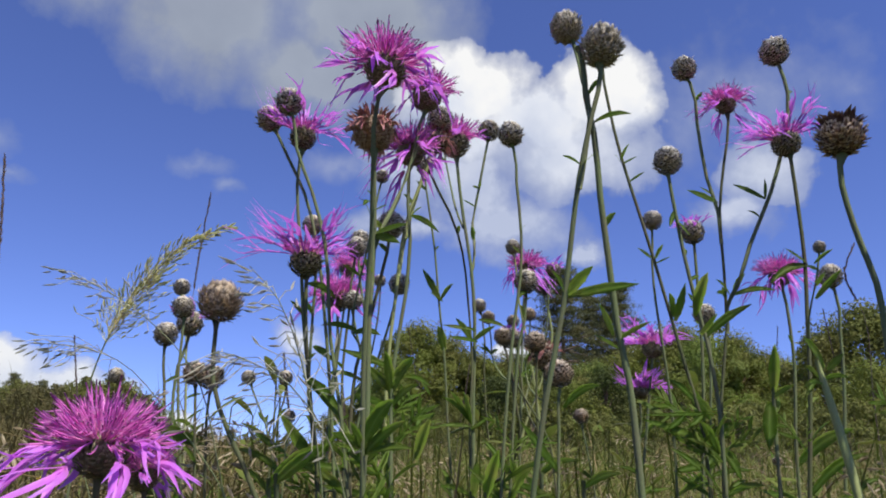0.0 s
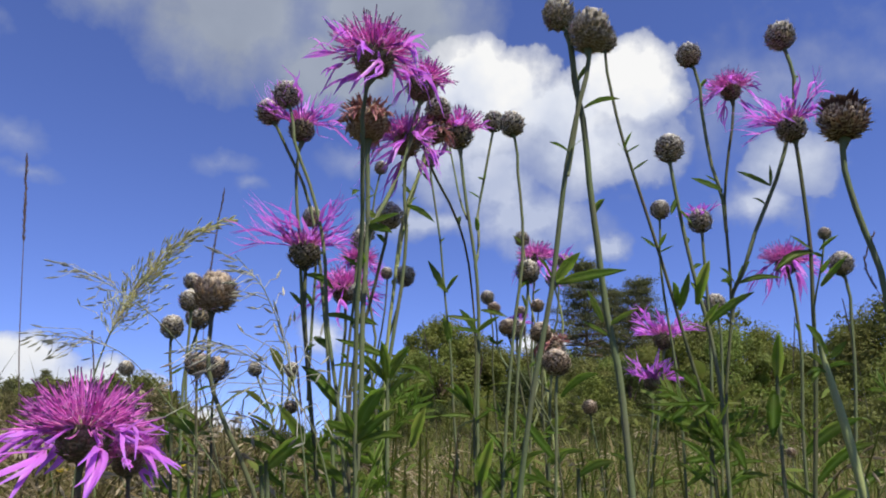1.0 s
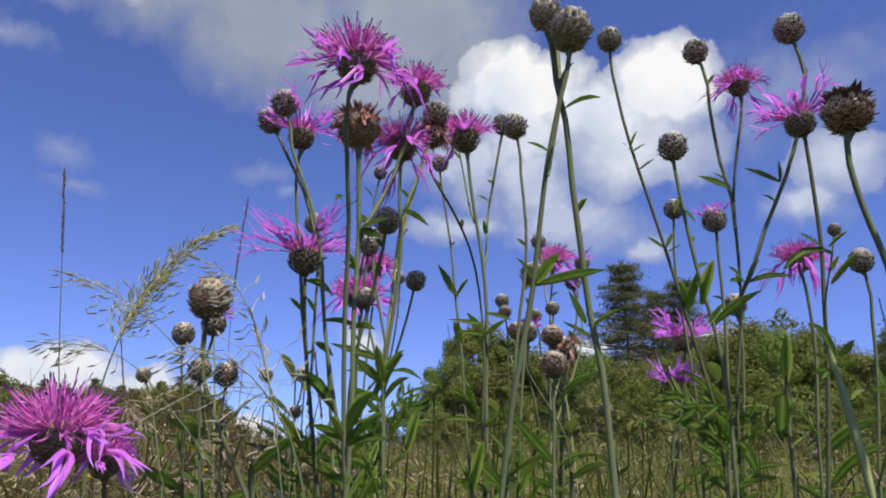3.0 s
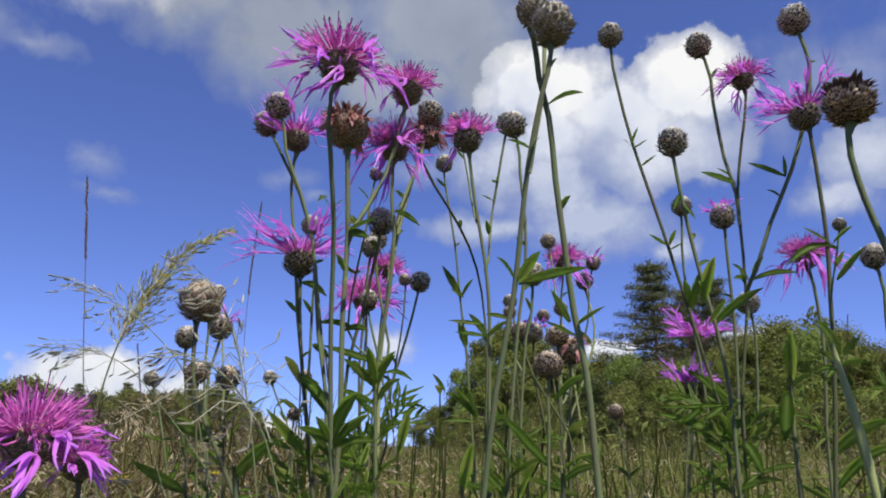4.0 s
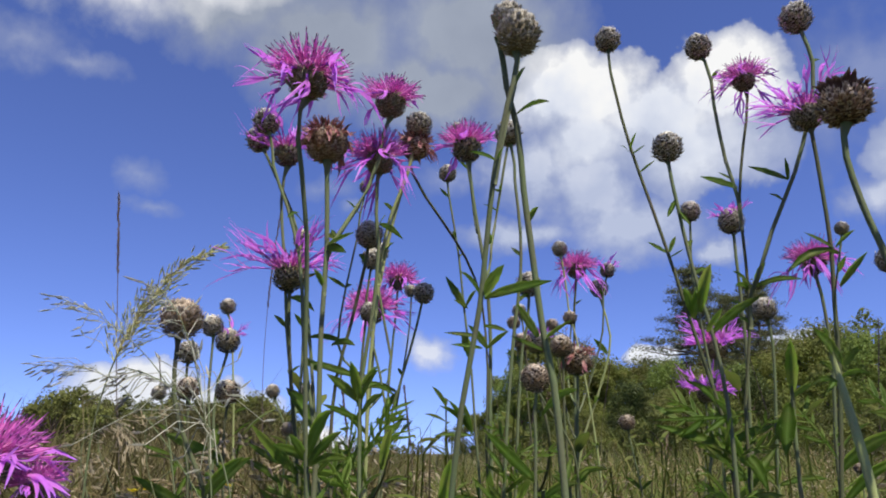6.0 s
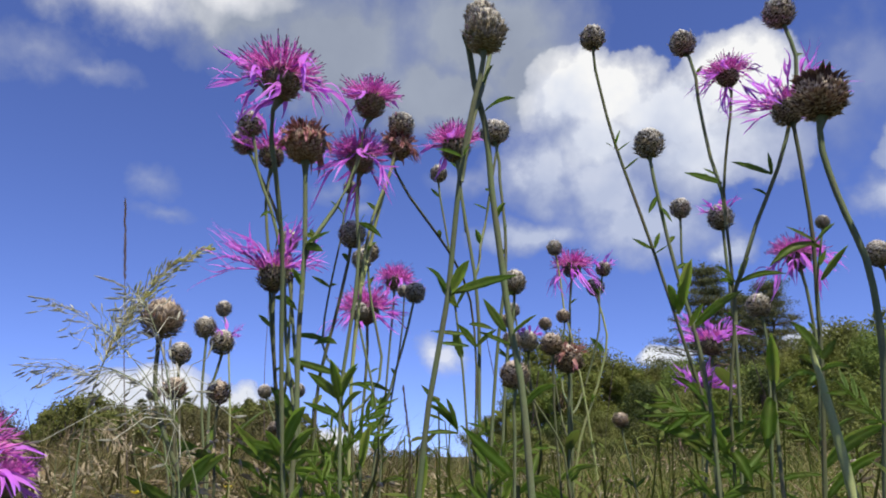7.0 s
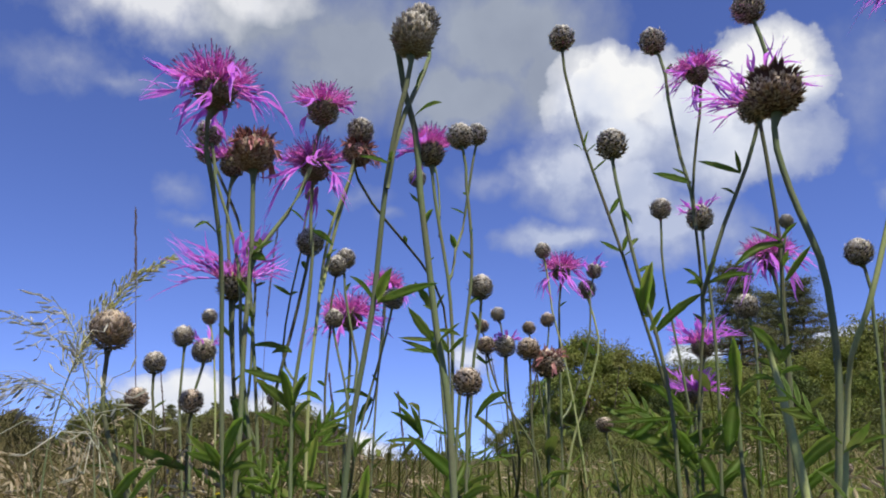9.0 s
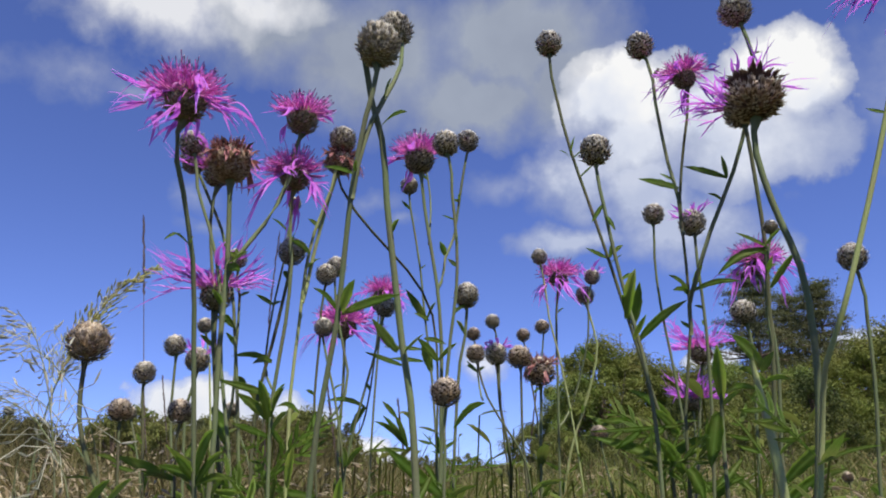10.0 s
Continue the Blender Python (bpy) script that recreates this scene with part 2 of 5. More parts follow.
    alpha = k.math("MAXIMUM", k.math("MAXIMUM", a_w, a_t), k.math("MULTIPLY", a_g, 0.88))
    # the clouds emit this painted light and shade; the sun does not light them
    glow = k.put("ShaderNodeEmission", Color=col, Strength=0.735)
    clear = k.n.new("ShaderNodeBsdfTransparent")
    m = k.put("ShaderNodeMixShader", Fac=alpha)
    k.l.new(clear.outputs[0], m.inputs[1])
    k.l.new(glow.outputs[0], m.inputs[2])
    k.l.new(m.outputs[0], k.out.inputs["Surface"])
    return k.mat


def sky_shell():
    bm = bmesh.new()
    lay = bm.loops.layers.uv.new()
    az, el, r = [a * 2.5 for a in range(-72, 73)], [e * 2.5 - 2 for e in range(0, 29)], 3800
    g = [[bm.verts.new((r * math.sin(radians(a)) * math.cos(radians(e)), r * math.cos(radians(a)) * math.cos(radians(e)), r * math.sin(radians(e)))) for a in az] for e in el]
    for j in range(len(el) - 1):
        for i in range(len(az) - 1):
            f = bm.faces.new((g[j][i], g[j][i + 1], g[j + 1][i + 1], g[j + 1][i]))
            f.smooth = True
            for loop, (a, b) in zip(f.loops, ((i, j), (i + 1, j), (i + 1, j + 1), (i, j + 1))):
                loop[lay].uv = (az[a], el[b])
    return bm


# ---- small builders ----
def part(name, bm, material, parent=None, label="", smooth=True):
    """Links a bmesh as one mesh object under a thing or a part."""
    me = bpy.data.meshes.new(name)
    if smooth:
        for f in bm.faces:
            f.smooth = True
    bm.to_mesh(me)
    bm.free()
    for m in material if isinstance(material, (list, tuple)) else [material]:
        me.materials.append(m)
    ob = new(name, me)
    ob.parent = parent
    if label:
        tagged(ob, label)
    return ob


def smooth_line(points, step=0.012):
    """A smooth line through the points that does not swing out where they lie unevenly."""
    p = [Vector(q) for q in points]
    h = [max(1e-6, (b - a).length) for a, b in zip(p, p[1:])]
    v = [(b - a) / k for a, b, k in zip(p, p[1:], h)]
    way = [v[0]] + [(v[i] * h[i - 1] + v[i - 1] * h[i]) / (h[i] + h[i - 1]) for i in range(1, len(v))] + [v[-1]]
    line = []
    for i, k in enumerate(h):
        n = max(2, min(12, int(k / step)))
        for j in range(n):
            t = j / n
            line.append(p[i] * (2 * t ** 3 - 3 * t * t + 1) + way[i] * k * (t ** 3 - 2 * t * t + t) + p[i + 1] * (3 * t * t - 2 * t ** 3) + way[i + 1] * k * (t ** 3 - t * t))
    return line + [p[-1]]


def basis(d):
    d = d.normalized()
    s = d.cross(Vector((0.13, 0.21, 1) if abs(d.z) < 0.9 else (1, 0.2, 0.1))).normalized()
    return d, s, s.cross(d)


def tube(bm, line, radius, sides=7, mat=0):
    """radius: a function of 0..1 along the line."""
    lay = bm.loops.layers.uv.verify()
    rings, n = [], len(line) - 1
    for i, c in enumerate(line):
        d, s, u = basis(line[min(i + 1, n)] - line[max(i - 1, 0)])
        r = radius(i / n)
        rings.append([bm.verts.new(c + (s * math.cos(6.2832 * k / sides) + u * math.sin(6.2832 * k / sides)) * r * (1 if k % 2 else 0.9)) for k in range(sides)])
    for i in range(n):
        for k in range(sides):
            j = (k + 1) % sides
            f = bm.faces.new((rings[i][k], rings[i][j], rings[i + 1][j], rings[i + 1][k]))
            f.material_index = mat
            for loop, uv in zip(f.loops, ((k / sides, i / n), ((k + 1) / sides, i / n), ((k + 1) / sides, (i + 1) / n), (k / sides, (i + 1) / n))):
                loop[lay].uv = uv
    bm.faces.new(rings[-1][::-1]).material_index = mat
    bm.faces.new(rings[0]).material_index = mat


def ribbon(bm, line, width, side, fold=0.25, mat=0):
    """A folded strip along a line; width: a function of 0..1; side: about the way of its breadth."""
    lay = bm.loops.layers.uv.verify()
    rows, n = [], len(line) - 1
    for i, c in enumerate(line):
        d = (line[min(i + 1, n)] - line[max(i - 1, 0)]).normalized()
        s = (side - d * side.dot(d)).normalized()
        up = s.cross(d)
        w = width(i / n) / 2
        rows.append([bm.verts.new(c - s * w + up * w * fold), bm.verts.new(c), bm.verts.new(c + s * w + up * w * fold)])
    for i in range(n):
        for k in range(2):
            f = bm.faces.new((rows[i][k], rows[i][k + 1], rows[i + 1][k + 1], rows[i + 1][k]))
            f.material_index = mat
            for loop, uv in zip(f.loops, ((k / 2, i / n), ((k + 1) / 2, i / n), ((k + 1) / 2, (i + 1) / n), (k / 2, (i + 1) / n))):
                loop[lay].uv = uv


def along(line, t):
    """The place and the way at 0..1 along a line."""
    x = min(0.9999, max(0.0, t)) * (len(line) - 1)
    i = int(x)
    return line[i].lerp(line[i + 1], x - i), (line[i + 1] - line[i]).normalized()


# ---- knapweed ----
LABELS = {
    "bare": "leafy knapweed stem that ends bare, its head broken off",
    "bloom_wide": "large magenta knapweed bloom with long drooping violet florets",
    "bloom": "greater knapweed in full magenta bloom on a tall ribbed stem",
    "bloom_in": "greater knapweed with a tight magenta flower head on a slim stem",
    "bloom_out": "greater knapweed with spreading pink-violet outer florets",
    "bud": "greater knapweed with a closed round scaly brown-green bud",
    "bud_pink": "greater knapweed bud just showing pink florets at its tip",
    "faded": "greater knapweed with a withered brownish flower head",
    "spent": "greater knapweed with an open ragged dark brown spent head",
    "seed": "greater knapweed with a dry pale brown scaly seed head",
    "seed_red": "greater knapweed with a dry seed head and reddish withered florets",
}
rng = random.Random(7)
STEMS = {}          # the stem lines of each plant, for its branches


def knapweed(key):
    rng.seed(key)
    return tagged(new("knapweed"), "", "wildflower", "knapweeds in the meadow")


def seedling(key):
    rng.seed(key)
    return tagged(new("knapweed_seedling"), "young knapweed shoot with long plain green leaves in the grass", "wildflower", "knapweed shoots")


def shoot_stem(plant, p):
    """The hidden lower stem that carries a shoot's leaves."""
    p = Vector(p)
    bm = bmesh.new()
    tube(bm, smooth_line([p + Vector((0, 0, 0.004)), p * 0.98 + Vector((0.002, 0.008, -0.02)), Vector((p.x + 0.006, p.y + 0.01, p.z * 0.5)), Vector((p.x + 0.01, p.y + 0.01, -0.01))], 0.03), lambda t: 0.0012 + 0.0006 * t, 6)
    part("stem", bm, M_STEM, plant)


def bracts(c, axis, r, rows, lift, tall=1.06, top=1.0):
    """Overlapping fringed scales in spirals over a globe; axis: the way to its top. Gives the corners of each one."""
    d, s, u = basis(axis)
    n = rows * 11
    scales = []
    for i in range(n):
        f = (i + 0.5) / n
        th = math.pi * (0.93 - (0.93 - (1 - top) * 0.5 - 0.04) * f)      # from the stem end to the top
        ph = i * 2.39996 + rng.uniform(-0.12, 0.12)
        flat = s * math.cos(ph) + u * math.sin(ph)
        out = flat * math.sin(th) + d * math.cos(th)
        up = (d - out * d.dot(out)).normalized()
        side = up.cross(out)
        p = c + flat * math.sin(th) * r + d * math.cos(th) * r * tall
        w = r * 0.185 * (0.7 + 0.5 * math.sin(th)) * rng.uniform(0.8, 1.2)
        ln = r * 0.28 * rng.uniform(0.75, 1.3)
        lf = r * lift * rng.choice((0.5, 0.8, 1.1, 1.5, 2.2)) * rng.uniform(0.8, 1.2) * (0.3 + 0.7 * math.sin(th))
        up = (up + side * rng.uniform(-0.2, 0.2)).normalized()
        base = p - up * ln * 0.55 - out * r * 0.06
        q = p + up * ln * 0.36 + out * lf * 0.75
        pts = [(base - side * w * 0.42, (0.1, 0)), (base + side * w * 0.42, (0.9, 0)),
               (p + out * lf * 0.25 - side * w * 0.52, (0.0, 0.5)), (p + out * (lf * 0.45 + r * 0.04), (0.5, 0.5)), (p + out * lf * 0.25 + side * w * 0.52, (1.0, 0.5))]
        for e in (-2, -1, 0, 1, 2):            # the upper edge
            pts.append((q + side * w * 0.25 * e + (up * ln * 0.05 + out * lf * 0.1) * (2 - abs(e)), (0.5 + 0.2 * e, 0.76)))
        for e in (-1.5, -0.5, 0.5, 1.5):       # pale teeth of the fringe
            pts.append((q + side * w * (0.36 * e + rng.uniform(-0.08, 0.08)) + up * ln * rng.uniform(0.3, 0.52) * (1.2 - 0.22 * abs(e)) + out * lf * rng.uniform(0.3, 0.8), (0.5 + 0.3 * e, 1.0)))
        scales.append(pts)
    return scales


def add_scale(bm, pts):
    lay = bm.loops.layers.uv.verify()
    v = [bm.verts.new(q) for q, _ in pts]
    for tri in ((0, 3, 2), (0, 1, 3), (1, 4, 3), (2, 3, 6), (2, 6, 5), (3, 7, 6), (3, 8, 7), (3, 4, 8), (4, 9, 8), (5, 6, 10), (6, 7, 11), (7, 8, 12), (8, 9, 13)):
        face = bm.faces.new([v[k] for k in tri])
        for loop, k in zip(face.loops, tri):
            loop[lay].uv = pts[k][1]


def globe(bm, c, axis, r, tall=1.0):
    d, s, u = basis(axis)
    m = Matrix((s * r, u * r, d * r * tall)).transposed().to_4x4()
    bmesh.ops.create_icosphere(bm, subdivisions=2, radius=1, matrix=Matrix.Translation(c) @ m)


def inner_florets(bm, c, axis, r, n, length, spread):
    """Fine tubes that rise in a dome and curve upwards, each split into little lobes at its mouth."""
    d, s, u = basis(axis)
    for i in range(n):
        f = math.sqrt((i + 0.5) / n)
        ph = i * 2.39996 + rng.uniform(-0.3, 0.3)
        flat = s * math.cos(ph) + u * math.sin(ph)
        a = f * spread * rng.uniform(0.8, 1.2)
        way = (d * math.cos(a) + flat * math.sin(a)).normalized()
        root = c + d * r * 0.5 + flat * r * 0.6 * f
        ln = length * r * rng.uniform(0.62, 1.1)
        stray = Vector((rng.uniform(-1, 1), rng.uniform(-1, 1), rng.uniform(-1, 1))) * ln * 0.1
        bend = d * ln * rng.uniform(0.0, 0.22) * f - flat * ln * rng.uniform(-0.08, 0.1) + stray * 0.7
        line = [root, root + way * ln * 0.35 - bend * 0.08, root + way * ln * 0.68 + bend * 0.3, root + way * ln * 0.88 + bend * 0.7, root + way * ln + bend]
        tube(bm, line, lambda t: r * (0.024 + 0.026 * math.sin(min(1, t * 1.3) * 3.0)), 4)
        if f > 0.35 and rng.random() < 0.6:
            for q in range(3):
                w2 = (way + Vector((rng.uniform(-1, 1), rng.uniform(-1, 1), rng.uniform(-1, 1))) * 0.7).normalized()
                e = line[2]
                side = w2.cross(flat)
                ribbon(bm, [e, e + w2 * ln * 0.12, e + w2 * ln * 0.2 + stray * 0.5, e + w2 * ln * 0.28 + stray], lambda t: r * 0.085 * (1 - t * 0.8), side if side.length > 0.1 else flat, 0.2)


def outer_florets(c, axis, r, n, reach, rise, droop, broad=1.0):
    """Large sterile florets, each a bmesh: a thin tube that opens into long narrow lobes."""
    d, s, u = basis(axis)
    made = []
    for i in range(n):
        bm = bmesh.new()
        ph = 6.2832 * (i + rng.uniform(-0.4, 0.4)) / n
        flat = s * math.cos(ph) + u * math.sin(ph)
        a = rise + rng.uniform(-0.65, 0.4)
        way = (flat * math.cos(a) + d * math.sin(a)).normalized()
        ln = reach * r * rng.uniform(0.6, 1.05)
        root = c + d * r * 0.55 + flat * r * 0.6
        sag = Vector((0, 0, -1)) * ln * droop * rng.uniform(0.3, 1.5)
        fork = root + way * ln * 0.46 + sag * 0.12
        tube(bm, [root, root + way * ln * 0.2, fork], lambda t: r * (0.035 + 0.06 * t * t), 5)
        side = way.cross(d).normalized()
        turn = rng.uniform(-0.6, 0.6)
        for q in range(rng.choice((4, 5, 5, 6))):
            w2 = (way + side * rng.uniform(-0.27, 0.27) + d * rng.uniform(-0.2, 0.2)).normalized()
            l2 = ln * 0.58 * rng.uniform(0.7, 1.2)
            curl = (side * turn + side * rng.uniform(-0.3, 0.3) + d * rng.uniform(-0.4, 0.6)) * l2
            wave, at = (side * rng.uniform(-1, 1) + d * rng.uniform(-1, 1)) * l2 * 0.13, rng.uniform(0, 3)
            line = [fork + w2 * l2 * t + curl * t * t + wave * (math.sin(at + 5 * t) - math.sin(at)) + sag * (0.12 + 0.8 * t * t) for t in (0, 0.14, 0.28, 0.42, 0.56, 0.7, 0.85, 1.0)]
            wide = r * rng.uniform(0.12, 0.25) * broad
            ribbon(bm, line, lambda t: wide * (0.45 + 2.4 * t * (1 - t)) * (1 - t ** 4 * 0.75), (side + d * rng.uniform(-0.8, 0.8)).normalized(), 0.3)
        made.append(bm)
    return made


NEAR_HEADS = 0.43       # heads nearer than this in y show each scale


def flower_head(plant, kind, c, axis, r):
    d = axis.normalized()
    dry = kind.startswith("seed")
    tall = 1.04 if kind in ("bud", "bud_pink") else 0.96
    bm = bmesh.new()
    globe(bm, c - d * r * (0.15 if kind == "spent" else 0), d, r * 0.86, 0.75 if kind == "spent" else tall)
    material = M_BRACT_SPENT if kind in ("spent", "faded") else M_BRACT_DRY if dry else M_BRACT_FRESH if kind.startswith("bloom") else M_BRACT
    what = "bud" if kind.startswith("bud") else "seed_head" if dry or kind == "spent" else "flower_head"
    head = part(what, bm, material, plant)
    if kind == "spent":
        scales = bracts(c, d, r, 24, 0.14, 0.9, 0.34)
    elif kind in ("bloom", "bloom_wide", "bloom_in", "bloom_out", "faded"):
        scales = bracts(c, d, r, 23, 0.10, 0.95, 0.45 if kind == "faded" else 0.72)
    else:
        scales = bracts(c, d, r, 33, 0.15 if dry else 0.12, tall, 1.0)
    if c.y < NEAR_HEADS:
        for pts in scales:
            bm = bmesh.new()
            add_scale(bm, pts)
            part("bract", bm, material, head, smooth=False)
    else:
        bm = bmesh.new()
        for pts in scales:
            add_scale(bm, pts)
        tagged(part("bract_coat", bm, material, head, smooth=False), kind="stuff")

    def tuft(name, material, label, *args):
        bm = bmesh.new()
        inner_florets(bm, c, d, r, *args)
        tagged(part(name, bm, material, head, label), kind="stuff")

    if kind in ("bloom", "bloom_wide", "bloom_in", "bloom_out"):
        tuft("floret_tuft", M_DISC, "stiff magenta inner florets with dark tips", *{"bloom_wide": (250, 2.35, 1.6), "bloom": (220, 2.05, 1.7), "bloom_in": (180, 1.8, 1.6), "bloom_out": (90, 1.4, 1.15)}[kind])
        for bm in outer_florets(c, d, r, *{"bloom_wide": (12, 4.4, -0.08, 0.3, 1.5), "bloom": (11, 3.7, -0.2, 0.4, 1.15), "bloom_in": (4, 2.6, -0.1, 0.35), "bloom_out": (21, 4.1, 0.62, 0.12)}[kind]):
            part("outer_floret", bm, M_PETAL, head)
    if kind == "bud_pink":
        for bm in outer_florets(c, d, r, 9, 1.7, 0.8, 0.05):
            part("outer_floret", bm, M_PETAL, head)
    if kind in ("faded", "seed_red"):
        tuft("withered_tuft", M_WILT, "withered brownish pink florets", 90 if kind == "faded" else 60, 1.0, 1.35)
        for bm in outer_florets(c, d, r, 13 if kind == "faded" else 7, 1.35, -0.1, 0.75):
            part("withered_floret", bm, M_WILT, head)
    if kind in ("spent", "faded"):
        # the inner scales have dried into a ragged open crown round a dark hollow
        dd, s, u = basis(d)
        crown = 76 if kind == "spent" else 34
        for i in range(crown):
            bm = bmesh.new()
            ph = 6.2832 * i / crown * 2 + rng.uniform(-0.15, 0.15)
            flat = s * math.cos(ph) + u * math.sin(ph)
            bunch = 0.5 + 0.5 * math.sin(ph * 3 + 1.3 * c.x * 100) * math.sin(ph * 5)
            root = c + flat * r * rng.uniform(0.6, 0.85) + d * r * 0.1
            way = (d + flat * rng.uniform(-0.1, 0.4)).normalized()
            ln = r * (0.72 + 0.6 * bunch * rng.uniform(0.4, 1.0))
            side = (flat.cross(d) + d * rng.uniform(-0.3, 0.3)).normalized()
            ribbon(bm, [root, root + way * ln * 0.5, root + way * ln * 0.85 + flat * ln * 0.12, root + way * ln + flat * ln * rng.uniform(0.1, 0.5)], lambda t: r * 0.3 * (1.02 - t ** 3), side, 0.35)
            part("papery_scale", bm, M_PAPERY, head)
    return head


def stalk(plant, kind, c, r, points):
    """One stem of a plant with the head on its end; points run from the head down."""
    c, wide = Vector(c), r
    r = r * (0.82 if kind == "spent" else 0.87)      # the scales stand out beyond the body
    pts = [Vector(p) for p in points]
    axis = (c - pts[0]).normalized()
    axis = (axis + Vector((rng.uniform(-0.12, 0.12), rng.uniform(-0.25, 0.05), 0.15))).normalized()
    low = pts[-1]
    trunk = [q for q in STEMS.get(plant.name, []) if q.z < low.z - 0.004]
    joint = min(trunk, key=lambda q: (q - low).length + 0.5 * abs(q.z - low.z + 0.02)) if trunk else None
    if low.z >= 0.45 and joint:
        if (joint - low).length > 0.006:           # the branch leaves the main stem here
            pts.append(low.lerp(joint, 0.6) + Vector((0, 0, -0.3 * (low - joint).length)))
            pts.append(Vector((joint.x, joint.y, min(joint.z, pts[-1].z - 0.006))))
    else:
        lean = (low - pts[-2]).normalized()
        lean = Vector((lean.x * 0.5, lean.y * 0.5, min(lean.z, -0.6))).normalized()
        pts.append(low + lean * (low.z * 0.5 / -lean.z))
        foot = pts[-1] + Vector((lean.x * 0.15, lean.y * 0.15, 0))
        pts.append(Vector((foot.x, foot.y, -0.01)))
    line = smooth_line([c - axis * r * 0.95] + pts, 0.02)
    STEMS.setdefault(plant.name, []).extend(line)
    thick = wide * (0.08 if kind.startswith("seed") else 0.092) + 0.0002 if kind != "bare" else wide
    bm = bmesh.new()
    tube(bm, line, lambda t: thick * (2.3 - 25 * t if t < 0.048 and kind != "bare" else 1.1) * (1 + 0.2 * t), 8)
    shade = M_STEM_PALE if rng.random() < 0.12 else M_STEM if rng.random() < 0.6 else M_STEM_DARK
    part("stem", bm, shade, plant)
    if kind != "bare":
        flower_head(plant, kind, c, axis, r)
    if "label" not in plant:
        tagged(plant, LABELS[kind])
    if low.z < 0.45:
        for k in range(4):
            z = rng.uniform(0.34, 0.455)
            root = min(line, key=lambda q: abs(q.z - z))
            a = rng.uniform(0, 6.28)
            ln = rng.uniform(0.02, 0.05)
            w = Vector((math.cos(a), math.sin(a) * 0.7, rng.uniform(0.1, 0.8))).normalized()
            ln *= 0.45 if root.y < 0.43 else 1.0
            if root.y > 0.27:
                leaf(plant, root, root + w * ln, ln * rng.uniform(0.09, 0.16))
    # tiny stem leaves
    for k in range(rng.randint(1, 3)):
        i = rng.randint(3, max(4, int(len(line) * 0.55)))
        if i < len(line) - 2:
            a = rng.uniform(0, 6.28)
            w = Vector((math.cos(a), math.sin(a), rng.uniform(0.3, 1.2))).normalized()
            leaf(plant, line[i], line[i] + w * rng.uniform(0.007, 0.016), 0.0026)


def leaf(plant, a, b, width, lobes=0, face=None):
    """A lance-shaped, lightly folded leaf that arches from a to b; lobes: pairs of narrow side lobes."""
    a, b = Vector(a), Vector(b)
    way = b - a
    width *= 1.2
    side = way.cross(Vector(face or (rng.uniform(-0.3, 0.35), -0.9, rng.uniform(0.25, 0.7))))
    if side.length < 1e-6:
        side = Vector((1, 0, 0))
    side = side.normalized()
    arch = Vector((0, 0, 1)) * way.length * rng.uniform(-0.04, 0.14)
    n = 9
    line = [a + way * (i / n) + arch * math.sin(3.1416 * i / n) for i in range(n + 1)]
    bm = bmesh.new()
    wob = rng.uniform(0, 6)
    body = 0.45 if lobes else 1.0
    ribbon(bm, line, lambda t: width * body * max(0.06, max(0.0, math.sin(min(1, t * 0.92 + 0.09) * 3.14)) ** 0.8) * (1 + 0.08 * math.sin(t * 23 + wob)), side, rng.uniform(0.1, 0.35))
    ahead, up = way.normalized(), side.cross(way.normalized())
    for k in range(lobes):
        for hand in (-1, 1):
            t = 0.22 + 0.62 * (k + rng.uniform(-0.15, 0.15) + 0.25 * (hand > 0)) / lobes
            root, _ = along(line, t)
            ln = way.length * rng.uniform(0.14, 0.36) * (1.15 - abs(t - 0.45))
            w = (ahead * rng.uniform(0.5, 1.5) + side * hand + up * rng.uniform(-0.2, 0.5)).normalized()
            lobe = [root + w * ln * q + ahead * ln * 0.25 * q * q for q in (0, 0.25, 0.5, 0.75, 1.0)]
            ribbon(bm, lobe, lambda t: ln * 0.26 * max(0.1, math.sin(0.3 + 2.7 * t)), ahead, 0.2)
    bmesh.ops.solidify(bm, geom=bm.faces[:], thickness=0.00025)
    part("leaf", bm, M_LEAF, plant)


def rosette(plant, centre, n, size=0.045):
    """A bunch of leaves about one point of a stem, some of them deeply lobed."""
    for k in range(n):
        a = k * 2.4 + rng.uniform(-0.4, 0.4)
        w = Vector((math.cos(a), math.sin(a) * 0.8, rng.uniform(0.15, 1.3))).normalized()
        ln = size * rng.uniform(0.5, 1.05)
        root = Vector(centre) + Vector((0, 0, rng.uniform(-0.035, 0.015)))
        face = (rng.uniform(-0.4, 0.5), -0.75 if rng.random() < 0.65 else 0.6, rng.uniform(0.4, 0.9))
        if rng.random() < 0.5:
            leaf(plant, root, root + w * ln * 1.15, ln * 0.1, rng.choice((3, 4)), face)
        else:
            leaf(plant, root, root + w * ln, ln * rng.uniform(0.06, 0.1), 0, face)


# ---- ground ----
def ease(x):
    x = min(1.0, max(0.0, x))
    return x * x * (3 - 2 * x)


